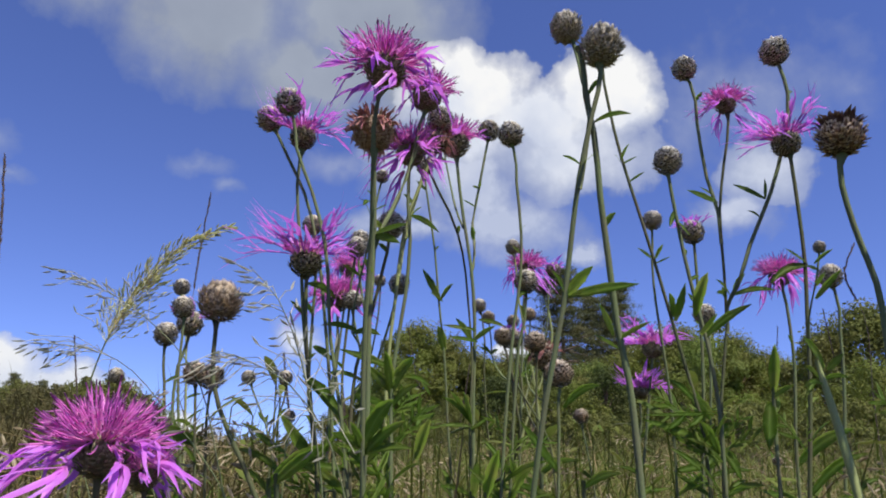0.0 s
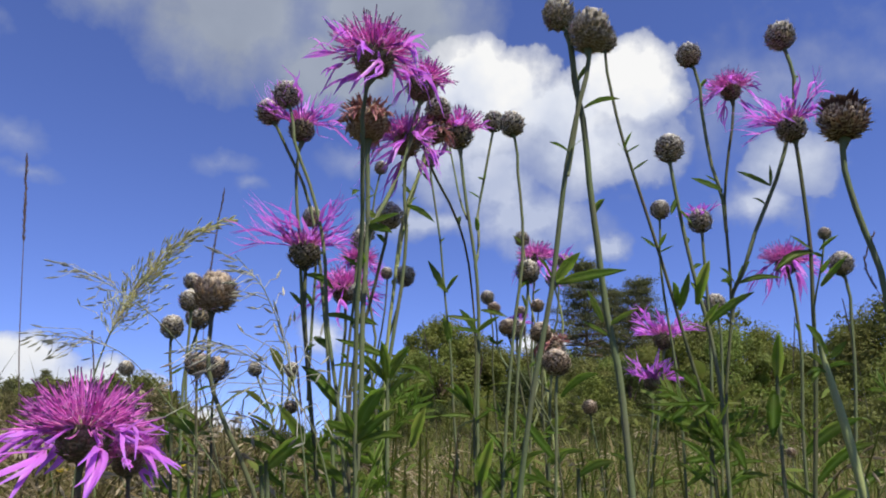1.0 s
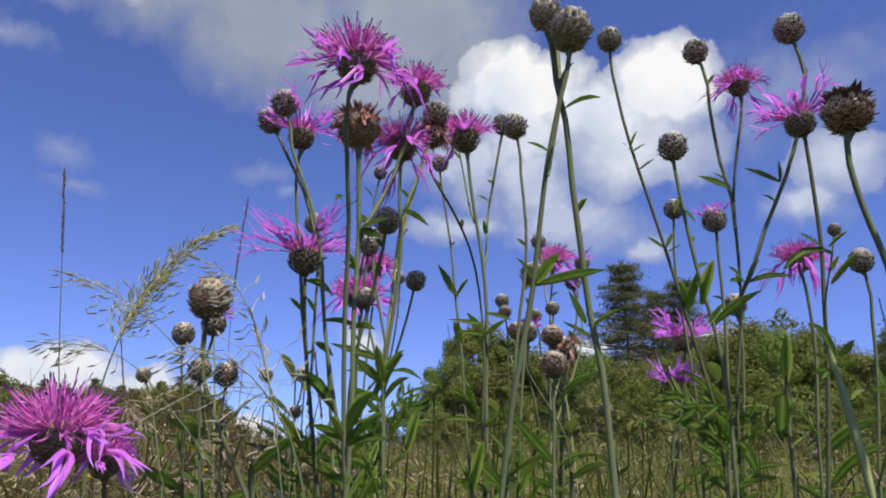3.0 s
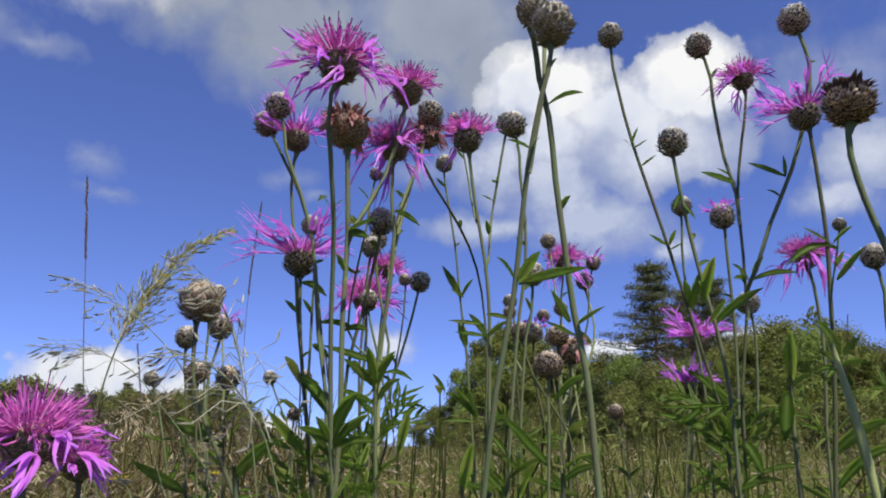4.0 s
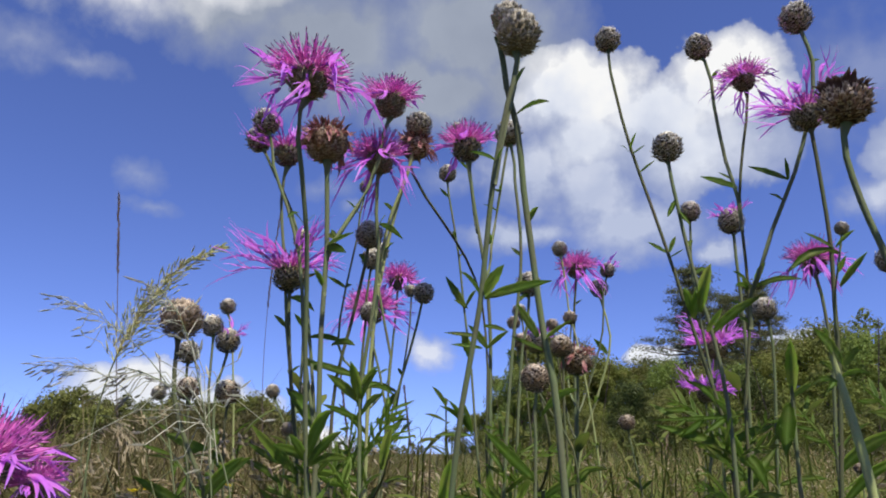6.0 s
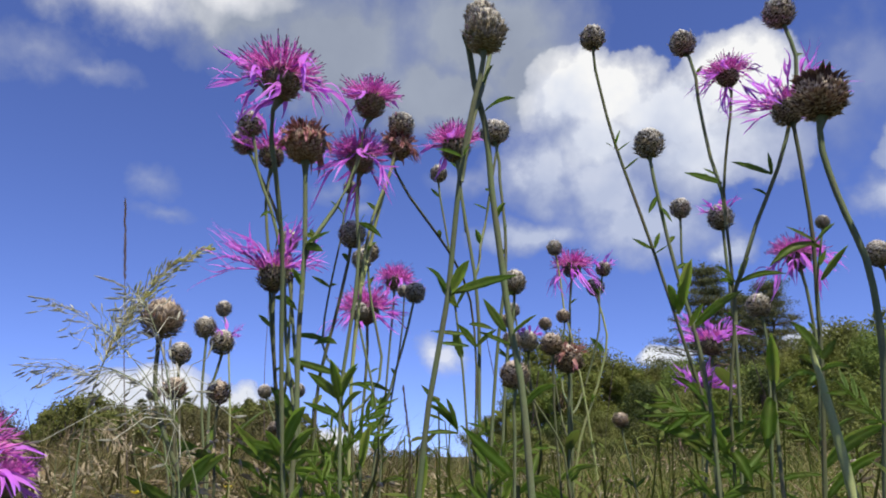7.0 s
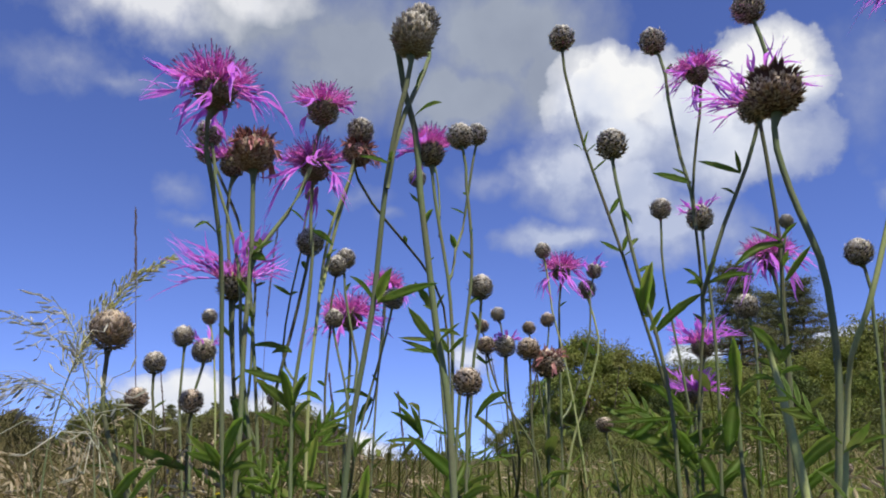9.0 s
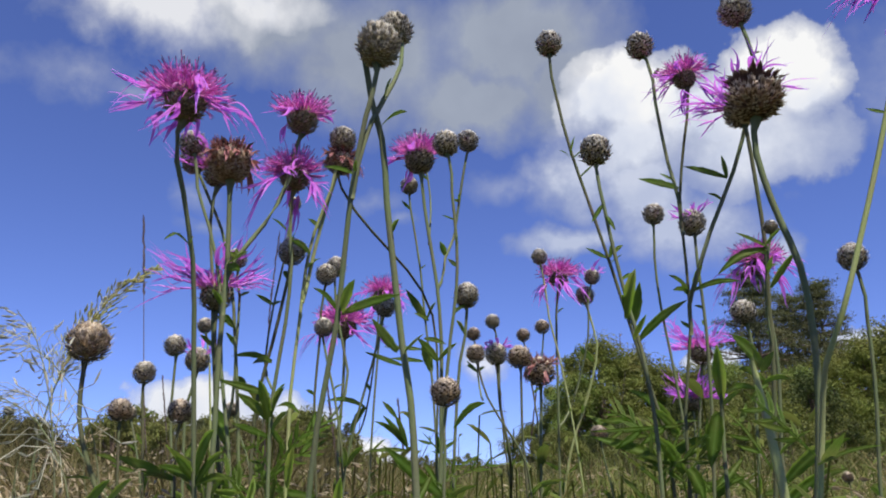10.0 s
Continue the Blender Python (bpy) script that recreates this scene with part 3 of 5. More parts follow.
def ground_height(x, y):
    """A bank rises to the right of a shallow dip; a lower swell lies to the left."""
    r = math.hypot(x, y)
    az = math.degrees(math.atan2(x, y))
    bank = 0.10 * ease((az + 11) / 9) * (1 - ease((abs(az - 20) - 45) / 30))
    swell = 0.14 * ease((-az - 17) / 14) * (1 - ease((abs(az + 45) - 45) / 30))
    near = ease((r - 1.2) / 7.0)
    return (bank + swell) * near + 0.02 * noise.noise((x * 0.8, y * 0.8, 0)) + min(1, max(0, r - 6) / 40) * 0.3 * noise.noise((x * 0.03, y * 0.03, 3))


def build_ground():
    bm = bmesh.new()
    radii = [0.0] + [0.5 * 1.22 ** k for k in range(47)]
    n = 72
    rings = [[bm.verts.new((r * math.sin(6.2832 * k / n), r * math.cos(6.2832 * k / n), ground_height(r * math.sin(6.2832 * k / n), r * math.cos(6.2832 * k / n)))) for k in range(n)] for r in radii[1:]]
    mid = bm.verts.new((0, 0, 0))
    for k in range(n):
        bm.faces.new((mid, rings[0][(k + 1) % n], rings[0][k]))
        for a, b in zip(rings, rings[1:]):
            bm.faces.new((a[k], a[(k + 1) % n], b[(k + 1) % n], b[k]))
    bmesh.ops.recalc_face_normals(bm, faces=bm.faces[:])
    return part("ground", bm, M_GROUND)


tagged(build_ground(), "grassy meadow ground with dry and green patches", "ground", kind="structure")
tagged(part("backdrop", sky_shell(), cloud_material()), "white and grey summer clouds in a blue sky", "sky", kind="structure")


# ---- meadow grass ----
def polar(az, dist):
    return Vector((dist * math.sin(radians(az)), dist * math.cos(radians(az)), 0))


def blade(bm, foot, height, lean, width, turn, mat=0, bend=0.5):
    way = Vector((math.cos(turn), math.sin(turn), 0))
    line = [foot + Vector((0, 0, height * t)) + way * lean * height * (t ** (1 + bend * 2)) - Vector((0, 0, height * 0.25 * lean * t ** 3)) for t in (0, 0.35, 0.62, 0.84, 1.0)]
    ribbon(bm, line, lambda t: width * (1.02 - t ** 2.2), Vector((-way.y, way.x, 0)).normalized(), 0.3, mat)


def grass_sheet(name, count, near, far, tall, seed, mats, width, label, az=(-62, 46), dry=0.4, power=1.0):
    r = random.Random(seed)
    bm = bmesh.new()
    for i in range(count):
        a, d = r.uniform(*az), near + (far - near) * r.random() ** power
        p = polar(a, d)
        p.x += 0.08
        p.z = ground_height(p.x, p.y)
        h = tall * r.uniform(0.5, 1.0) * (1 + 0.12 * noise.noise((p.x * 2, p.y * 2, seed)))
        m = 0 if r.random() > dry else 1
        blade(bm, p, h, r.uniform(0.25, 1.0) if r.random() < 0.7 else r.uniform(1.0, 1.6), width * r.uniform(0.6, 1.4) * (1 + d * 0.12), r.uniform(0, 6.28), m, r.random())
    return tagged(part(name, bm, mats), label, "grass", kind="stuff")


M_FAR = leaf_material("far_grass", (0.07, 0.088, 0.025), (0.12, 0.115, 0.042), (0.135, 0.105, 0.05), 0.35, 8)
grass_sheet("near_grass", 7000, 0.58, 1.6, 0.52, 3, [M_GRASS, M_DRY], 0.0032, "tall green and straw-coloured meadow grass among the knapweeds", dry=0.22)
grass_sheet("mid_grass", 15000, 1.6, 5.5, 0.52, 4, [M_GRASS, M_DRY], 0.004, "dense rough meadow grass, partly dry", dry=0.12)
grass_sheet("far_grass", 14000, 5.5, 20.0, 0.6, 5, [M_FAR, M_DRY], 0.006, "distant rough meadow grass, mostly dry", dry=0.15)
M_HAY = leaf_material("brown_hay", (0.10, 0.08, 0.03), (0.13, 0.105, 0.04), (0.08, 0.078, 0.025), 0.35, 25)
grass_sheet("hay_grass", 12000, 1.1, 6.0, 0.62, 6, [M_HAY, M_DRY], 0.0036, "tall brown seeding grass gone to hay", az=(-64, -16), dry=0.06, power=1.3)
grass_sheet("outer_grass", 21000, 0.5, 7.0, 0.40, 8, [M_GRASS, M_DRY], 0.006, "rough half-dry meadow grass all around", az=(47, 297), dry=0.22)
grass_sheet("low_grass", 3500, 0.06, 0.75, 0.2, 9, [M_GRASS, M_DRY], 0.004, "short trodden grass at the foot of the knapweeds", az=(-180, 180), dry=0.25)

# ---- plants begin ----
p = knapweed("main")
stalk(p, "bloom", (-0.026, 0.319, 0.624), 0.0104, [(-0.029, 0.319, 0.609), (-0.032, 0.332, 0.582), (-0.033, 0.346, 0.551), (-0.036, 0.358, 0.506), (-0.036, 0.366, 0.451), (-0.035, 0.370, 0.419)])
leaf(p, (-0.034, 0.344, 0.557), (-0.038, 0.334, 0.562), 0.0023)
leaf(p, (-0.032, 0.342, 0.558), (-0.024, 0.332, 0.558), 0.0020)
leaf(p, (-0.036, 0.367, 0.443), (-0.050, 0.357, 0.450), 0.0039)
leaf(p, (-0.036, 0.367, 0.443), (-0.020, 0.357, 0.466), 0.0073)
leaf(p, (-0.035, 0.367, 0.440), (-0.010, 0.357, 0.443), 0.0045)
leaf(p, (-0.036, 0.367, 0.443), (-0.041, 0.357, 0.455), 0.0039)
leaf(p, (-0.035, 0.367, 0.440), (-0.014, 0.357, 0.456), 0.0045)
leaf(p, (-0.033, 0.335, 0.561), (-0.035, 0.325, 0.555), 0.0023)
rosette(p, (-0.031, 0.352, 0.415), 8, 0.03)
p = knapweed("twin")
stalk(p, "faded", (-0.039, 0.382, 0.619), 0.0125, [(-0.038, 0.382, 0.599), (-0.036, 0.382, 0.555), (-0.037, 0.382, 0.511), (-0.036, 0.382, 0.451), (-0.037, 0.382, 0.418)])
stalk(p, "bloom_in", (-0.010, 0.413, 0.658), 0.0103, [(-0.013, 0.413, 0.642), (-0.017, 0.413, 0.620), (-0.025, 0.400, 0.586), (-0.032, 0.385, 0.562), (-0.036, 0.382, 0.549)])
leaf(p, (-0.036, 0.382, 0.558), (-0.017, 0.372, 0.561), 0.0047)
leaf(p, (-0.036, 0.382, 0.557), (-0.021, 0.372, 0.550), 0.0044)
rosette(p, (-0.037, 0.384, 0.41), 6, 0.034)
p = knapweed("inner")
stalk(p, "bloom", (-0.020, 0.425, 0.625), 0.0097, [(-0.021, 0.425, 0.612), (-0.019, 0.425, 0.567), (-0.021, 0.425, 0.532), (-0.027, 0.425, 0.488), (-0.027, 0.425, 0.440), (-0.026, 0.425, 0.416)])
stalk(p, "bud", (-0.043, 0.470, 0.626), 0.0048, [(-0.044, 0.470, 0.620), (-0.048, 0.470, 0.590), (-0.055, 0.470, 0.554), (-0.059, 0.470, 0.516)])
leaf(p, (-0.019, 0.425, 0.583), (-0.001, 0.415, 0.569), 0.0032)
leaf(p, (-0.019, 0.425, 0.582), (-0.012, 0.415, 0.585), 0.0025)
leaf(p, (-0.028, 0.425, 0.475), (-0.045, 0.415, 0.490), 0.0049)
leaf(p, (-0.028, 0.425, 0.472), (-0.014, 0.415, 0.492), 0.0046)
leaf(p, (-0.028, 0.425, 0.465), (-0.011, 0.415, 0.478), 0.0039)
leaf(p, (-0.028, 0.425, 0.472), (-0.031, 0.415, 0.497), 0.0049)
leaf(p, (-0.028, 0.425, 0.465), (-0.047, 0.415, 0.473), 0.0033)
leaf(p, (-0.012, 0.420, 0.437), (-0.004, 0.410, 0.459), 0.0057)
leaf(p, (-0.054, 0.470, 0.516), (-0.078, 0.460, 0.519), 0.0041)
leaf(p, (-0.029, 0.425, 0.489), (-0.058, 0.415, 0.498), 0.0040)
leaf(p, (-0.028, 0.425, 0.482), (-0.014, 0.415, 0.494), 0.0033)
leaf(p, (-0.024, 0.425, 0.482), (-0.004, 0.415, 0.477), 0.0030)
rosette(p, (-0.027, 0.425, 0.435), 9, 0.038)
p = knapweed("pair")
stalk(p, "bud", (-0.123, 0.462, 0.666), 0.0094, [(-0.117, 0.462, 0.654), (-0.108, 0.462, 0.636), (-0.095, 0.462, 0.610), (-0.085, 0.462, 0.577), (-0.076, 0.460, 0.525)])
stalk(p, "bud", (-0.102, 0.430, 0.663), 0.0092, [(-0.099, 0.430, 0.653), (-0.095, 0.430, 0.630), (-0.083, 0.430, 0.600), (-0.073, 0.430, 0.567), (-0.066, 0.430, 0.506), (-0.057, 0.430, 0.459), (-0.051, 0.430, 0.415)])
p = knapweed("pairb")
stalk(p, "bloom_out", (-0.097, 0.454, 0.648), 0.0095, [(-0.098, 0.454, 0.632), (-0.097, 0.454, 0.595), (-0.094, 0.454, 0.575), (-0.089, 0.454, 0.525), (-0.081, 0.454, 0.474), (-0.073, 0.454, 0.413)])
p = knapweed("low")
stalk(p, "bloom_out", (-0.089, 0.453, 0.559), 0.0113, [(-0.088, 0.453, 0.547), (-0.087, 0.453, 0.524), (-0.084, 0.453, 0.495), (-0.078, 0.453, 0.453), (-0.072, 0.453, 0.413)])
stalk(p, "bud", (-0.092, 0.480, 0.593), 0.0073, [(-0.091, 0.480, 0.585), (-0.088, 0.480, 0.565), (-0.088, 0.480, 0.529), (-0.088, 0.480, 0.491)])
leaf(p, (-0.087, 0.453, 0.545), (-0.066, 0.443, 0.533), 0.0045)
leaf(p, (-0.086, 0.480, 0.508), (-0.071, 0.470, 0.497), 0.0046)
leaf(p, (-0.056, 0.450, 0.512), (-0.037, 0.440, 0.510), 0.0050)
rosette(p, (-0.074, 0.453, 0.425), 6, 0.036)
p = knapweed("vee")
stalk(p, "bud", (-0.003, 0.460, 0.665), 0.0094, [(-0.005, 0.460, 0.655), (-0.010, 0.460, 0.631), (-0.022, 0.460, 0.599), (-0.027, 0.460, 0.574), (-0.030, 0.460, 0.539), (-0.034, 0.460, 0.492), (-0.034, 0.460, 0.440), (-0.035, 0.460, 0.413)])
stalk(p, "faded", (-0.007, 0.465, 0.651), 0.0102, [(-0.010, 0.465, 0.639), (-0.017, 0.465, 0.615), (-0.023, 0.465, 0.591), (-0.027, 0.465, 0.571)])
rosette(p, (-0.033, 0.46, 0.45), 5, 0.036)
p = knapweed("drop")
stalk(p, "bud", (-0.016, 0.480, 0.660), 0.0073, [(-0.015, 0.480, 0.650), (-0.012, 0.480, 0.638), (0.004, 0.500, 0.610), (0.014, 0.550, 0.593), (0.019, 0.600, 0.567), (0.023, 0.600, 0.511), (0.021, 0.600, 0.457), (0.022, 0.600, 0.406)])
leaf(p, (0.023, 0.600, 0.529), (0.009, 0.590, 0.547), 0.0056)
leaf(p, (0.023, 0.600, 0.529), (0.042, 0.590, 0.541), 0.0047)
p = knapweed("four")
stalk(p, "bloom_in", (0.007, 0.604, 0.709), 0.0137, [(0.009, 0.604, 0.689), (0.015, 0.604, 0.639), (0.022, 0.604, 0.593), (0.025, 0.604, 0.549), (0.024, 0.604, 0.484), (0.024, 0.604, 0.405)])
stalk(p, "bud", (-0.012, 0.660, 0.757), 0.0068, [(-0.009, 0.660, 0.748), (-0.002, 0.660, 0.713), (0.011, 0.620, 0.644)])
stalk(p, "bud", (0.040, 0.654, 0.746), 0.0106, [(0.038, 0.654, 0.730), (0.030, 0.654, 0.685), (0.024, 0.654, 0.650), (0.025, 0.620, 0.621), (0.024, 0.610, 0.597)])
leaf(p, (0.024, 0.624, 0.625), (0.022, 0.614, 0.635), 0.0051)
p = knapweed("tee")
stalk(p, "bud", (-0.023, 0.665, 0.712), 0.0089, [(-0.023, 0.665, 0.701), (-0.019, 0.665, 0.672), (-0.012, 0.665, 0.626), (-0.008, 0.665, 0.582), (-0.001, 0.665, 0.518), (0.002, 0.665, 0.468), (0.007, 0.665, 0.401)])
leaf(p, (-0.006, 0.665, 0.576), (-0.023, 0.655, 0.605), 0.0063)
leaf(p, (-0.006, 0.665, 0.577), (0.006, 0.655, 0.591), 0.0048)
leaf(p, (-0.004, 0.665, 0.576), (-0.015, 0.655, 0.582), 0.0042)
leaf(p, (-0.002, 0.665, 0.529), (-0.008, 0.655, 0.551), 0.0073)
p = knapweed("bee")
stalk(p, "bud", (0.052, 0.530, 0.686), 0.0102, [(0.054, 0.530, 0.674), (0.056, 0.530, 0.645), (0.059, 0.530, 0.604), (0.058, 0.530, 0.569), (0.053, 0.530, 0.535), (0.047, 0.530, 0.479), (0.042, 0.530, 0.410)])
leaf(p, (0.021, 0.530, 0.460), (-0.000, 0.520, 0.478), 0.0032)
leaf(p, (0.021, 0.530, 0.460), (0.006, 0.520, 0.482), 0.0032)
leaf(p, (0.021, 0.530, 0.459), (0.015, 0.520, 0.482), 0.0032)
leaf(p, (0.021, 0.530, 0.458), (-0.004, 0.520, 0.458), 0.0032)
leaf(p, (0.059, 0.530, 0.604), (0.062, 0.520, 0.607), 0.0021)
rosette(p, (0.043, 0.53, 0.42), 6, 0.04)
p = knapweed("big")
stalk(p, "bud", (0.080, 0.313, 0.634), 0.0104, [(0.079, 0.313, 0.620), (0.074, 0.313, 0.598), (0.067, 0.316, 0.566), (0.063, 0.319, 0.538), (0.059, 0.322, 0.508), (0.050, 0.325, 0.464), (0.044, 0.330, 0.423)])
stalk(p, "bud", (0.071, 0.360, 0.674), 0.0093, [(0.075, 0.360, 0.663), (0.076, 0.345, 0.634), (0.074, 0.320, 0.599), (0.070, 0.315, 0.577)])
leaf(p, (0.069, 0.316, 0.572), (0.058, 0.305, 0.573), 0.0026)
leaf(p, (0.069, 0.315, 0.573), (0.073, 0.305, 0.574), 0.0023)
leaf(p, (0.061, 0.322, 0.511), (0.091, 0.312, 0.515), 0.0052, face=(0.1, -0.9, 0.5))
leaf(p, (0.061, 0.322, 0.512), (0.071, 0.312, 0.523), 0.0042, face=(0.3, -0.9, 0.3))
leaf(p, (0.060, 0.322, 0.511), (0.052, 0.312, 0.521), 0.0022)
leaf(p, (0.062, 0.322, 0.510), (0.073, 0.312, 0.511), 0.0022)
p = knapweed("big_b")
stalk(p, "bare", (0.069, 0.318, 0.638), 0.0014, [(0.071, 0.318, 0.631), (0.073, 0.322, 0.612), (0.077, 0.326, 0.593), (0.079, 0.328, 0.562), (0.082, 0.330, 0.530), (0.085, 0.332, 0.499), (0.089, 0.332, 0.474), (0.091, 0.332, 0.444), (0.092, 0.332, 0.423)])
leaf(p, (0.077, 0.325, 0.599), (0.093, 0.315, 0.599), 0.0040)
leaf(p, (0.083, 0.332, 0.495), (0.075, 0.322, 0.508), 0.0038)
leaf(p, (0.085, 0.332, 0.493), (0.098, 0.322, 0.500), 0.0027)
leaf(p, (0.085, 0.332, 0.489), (0.072, 0.322, 0.494), 0.0020)
p = knapweed("aitch")
stalk(p, "bud", (0.133, 0.553, 0.773), 0.0103, [(0.133, 0.553, 0.760), (0.136, 0.553, 0.727), (0.145, 0.553, 0.675), (0.155, 0.553, 0.634), (0.165, 0.553, 0.593), (0.174, 0.553, 0.553), (0.185, 0.553, 0.503), (0.192, 0.553, 0.472), (0.196, 0.553, 0.411)])
leaf(p, (0.144, 0.553, 0.673), (0.149, 0.543, 0.684), 0.0027)
leaf(p, (0.145, 0.553, 0.670), (0.155, 0.543, 0.673), 0.0027)
leaf(p, (0.144, 0.553, 0.671), (0.137, 0.543, 0.674), 0.0022)
leaf(p, (0.165, 0.553, 0.590), (0.151, 0.543, 0.596), 0.0038)
leaf(p, (0.167, 0.553, 0.590), (0.171, 0.543, 0.599), 0.0030)
leaf(p, (0.167, 0.553, 0.586), (0.176, 0.543, 0.589), 0.0025)
leaf(p, (0.178, 0.553, 0.543), (0.173, 0.543, 0.560), 0.0062)
leaf(p, (0.179, 0.553, 0.540), (0.186, 0.543, 0.568), 0.0062)
rosette(p, (0.19, 0.553, 0.455), 6, 0.045)
p = knapweed("dee")
stalk(p, "bud", (0.165, 0.497, 0.650), 0.0107, [(0.165, 0.497, 0.637), (0.168, 0.497, 0.609), (0.172, 0.497, 0.577), (0.178, 0.497, 0.541), (0.183, 0.497, 0.515), (0.187, 0.497, 0.476), (0.187, 0.497, 0.415)])
leaf(p, (0.176, 0.497, 0.534), (0.184, 0.487, 0.563), 0.0063)
leaf(p, (0.181, 0.497, 0.519), (0.212, 0.487, 0.541), 0.0051)
leaf(p, (0.179, 0.497, 0.521), (0.188, 0.487, 0.534), 0.0033)
leaf(p, (0.167, 0.497, 0.611), (0.160, 0.487, 0.596), 0.0031)
leaf(p, (0.169, 0.497, 0.603), (0.174, 0.487, 0.589), 0.0027)
rosette(p, (0.183, 0.497, 0.44), 5, 0.04)
p = knapweed("eff")
stalk(p, "bud", (0.204, 0.685, 0.664), 0.0097, [(0.203, 0.685, 0.652), (0.201, 0.685, 0.623), (0.202, 0.685, 0.580), (0.206, 0.685, 0.538), (0.210, 0.685, 0.488), (0.210, 0.685, 0.404)])
p = knapweed("gee")
stalk(p, "bud_pink", (0.234, 0.660, 0.644), 0.0117, [(0.235, 0.660, 0.631), (0.235, 0.660, 0.584), (0.235, 0.660, 0.554), (0.232, 0.660, 0.487), (0.225, 0.660, 0.405)])
p = knapweed("five")
stalk(p, "bloom", (0.232, 0.547, 0.721), 0.0088, [(0.233, 0.547, 0.707), (0.226, 0.547, 0.669), (0.219, 0.547, 0.628), (0.218, 0.547, 0.580), (0.216, 0.547, 0.534), (0.207, 0.547, 0.479), (0.205, 0.547, 0.441), (0.203, 0.547, 0.412)])
stalk(p, "bud", (0.203, 0.555, 0.759), 0.0105, [(0.207, 0.555, 0.746), (0.210, 0.555, 0.708), (0.214, 0.555, 0.659), (0.218, 0.548, 0.627)])
stalk(p, "bud", (0.271, 0.534, 0.763), 0.0118, [(0.274, 0.534, 0.749), (0.278, 0.534, 0.725), (0.270, 0.534, 0.683), (0.255, 0.534, 0.639), (0.235, 0.534, 0.597), (0.222, 0.534, 0.564), (0.217, 0.545, 0.550)])
leaf(p, (0.219, 0.550, 0.636), (0.192, 0.540, 0.643), 0.0055)
leaf(p, (0.250, 0.534, 0.634), (0.222, 0.524, 0.642), 0.0058)
leaf(p, (0.250, 0.534, 0.634), (0.247, 0.524, 0.647), 0.0033)
leaf(p, (0.220, 0.539, 0.558), (0.249, 0.529, 0.560), 0.0044)
leaf(p, (0.218, 0.540, 0.558), (0.205, 0.530, 0.568), 0.0036)
leaf(p, (0.218, 0.547, 0.559), (0.207, 0.537, 0.559), 0.0037)
leaf(p, (0.220, 0.540, 0.557), (0.227, 0.530, 0.573), 0.0036)
leaf(p, (0.207, 0.547, 0.471), (0.144, 0.537, 0.468), 0.0059, 3)
leaf(p, (0.203, 0.547, 0.444), (0.145, 0.537, 0.465), 0.0077, face=(0.2, -0.8, 0.6))
leaf(p, (0.202, 0.547, 0.441), (0.187, 0.537, 0.464), 0.0066)
leaf(p, (0.201, 0.550, 0.468), (0.186, 0.540, 0.482), 0.0051)
leaf(p, (0.201, 0.570, 0.469), (0.172, 0.560, 0.496), 0.0053)
leaf(p, (0.202, 0.560, 0.466), (0.184, 0.550, 0.492), 0.0056)
leaf(p, (0.205, 0.547, 0.445), (0.213, 0.537, 0.423), 0.0069)
rosette(p, (0.203, 0.547, 0.435), 8, 0.045)
p = knapweed("six")
stalk(p, "bloom_out", (0.261, 0.512, 0.671), 0.0112, [(0.263, 0.512, 0.658), (0.264, 0.512, 0.618), (0.264, 0.512, 0.577), (0.261, 0.512, 0.539), (0.258, 0.512, 0.498), (0.253, 0.512, 0.455), (0.248, 0.512, 0.415)])
stalk(p, "bud", (0.265, 0.491, 0.583), 0.0044, [(0.264, 0.491, 0.577), (0.259, 0.491, 0.556), (0.258, 0.505, 0.533)])
leaf(p, (0.266, 0.512, 0.575), (0.233, 0.502, 0.559), 0.0057)
leaf(p, (0.266, 0.512, 0.576), (0.246, 0.502, 0.585), 0.0034)
leaf(p, (0.259, 0.492, 0.555), (0.262, 0.482, 0.563), 0.0029)
leaf(p, (0.261, 0.497, 0.547), (0.276, 0.487, 0.566), 0.0040)
leaf(p, (0.260, 0.491, 0.571), (0.269, 0.481, 0.579), 0.0029)
rosette(p, (0.25, 0.512, 0.44), 5, 0.04)
p = knapweed("brown")
stalk(p, "spent", (0.256, 0.43, 0.639), 0.0150, [(0.253, 0.43, 0.619), (0.254, 0.43, 0.594), (0.259, 0.43, 0.568), (0.265, 0.43, 0.543), (0.266, 0.43, 0.511), (0.264, 0.43, 0.478), (0.257, 0.43, 0.434)])
p = knapweed("seven")
stalk(p, "bloom", (0.265, 0.556, 0.577), 0.0091, [(0.266, 0.556, 0.565), (0.268, 0.556, 0.543), (0.268, 0.556, 0.503), (0.263, 0.556, 0.456), (0.261, 0.556, 0.412)])
p = knapweed("queue")
stalk(p, "bud", (0.343, 0.629, 0.595), 0.0107, [(0.345, 0.629, 0.582), (0.345, 0.629, 0.545), (0.343, 0.629, 0.508), (0.333, 0.629, 0.423)])
p = knapweed("top")
stalk(p, "bloom", (0.316, 0.370, 0.657), 0.0093, [(0.311, 0.370, 0.640), (0.297, 0.370, 0.594), (0.276, 0.370, 0.534), (0.265, 0.370, 0.505), (0.258, 0.380, 0.486), (0.255, 0.390, 0.461), (0.250, 0.390, 0.433)])
rosette(p, (0.25, 0.385, 0.44), 5, 0.036)
p = knapweed("far_a")
stalk(p, "bloom_out", (0.243, 0.860, 0.559), 0.0128, [(0.242, 0.860, 0.542), (0.236, 0.860, 0.504), (0.227, 0.860, 0.441), (0.222, 0.860, 0.414)])
p = knapweed("far_b")
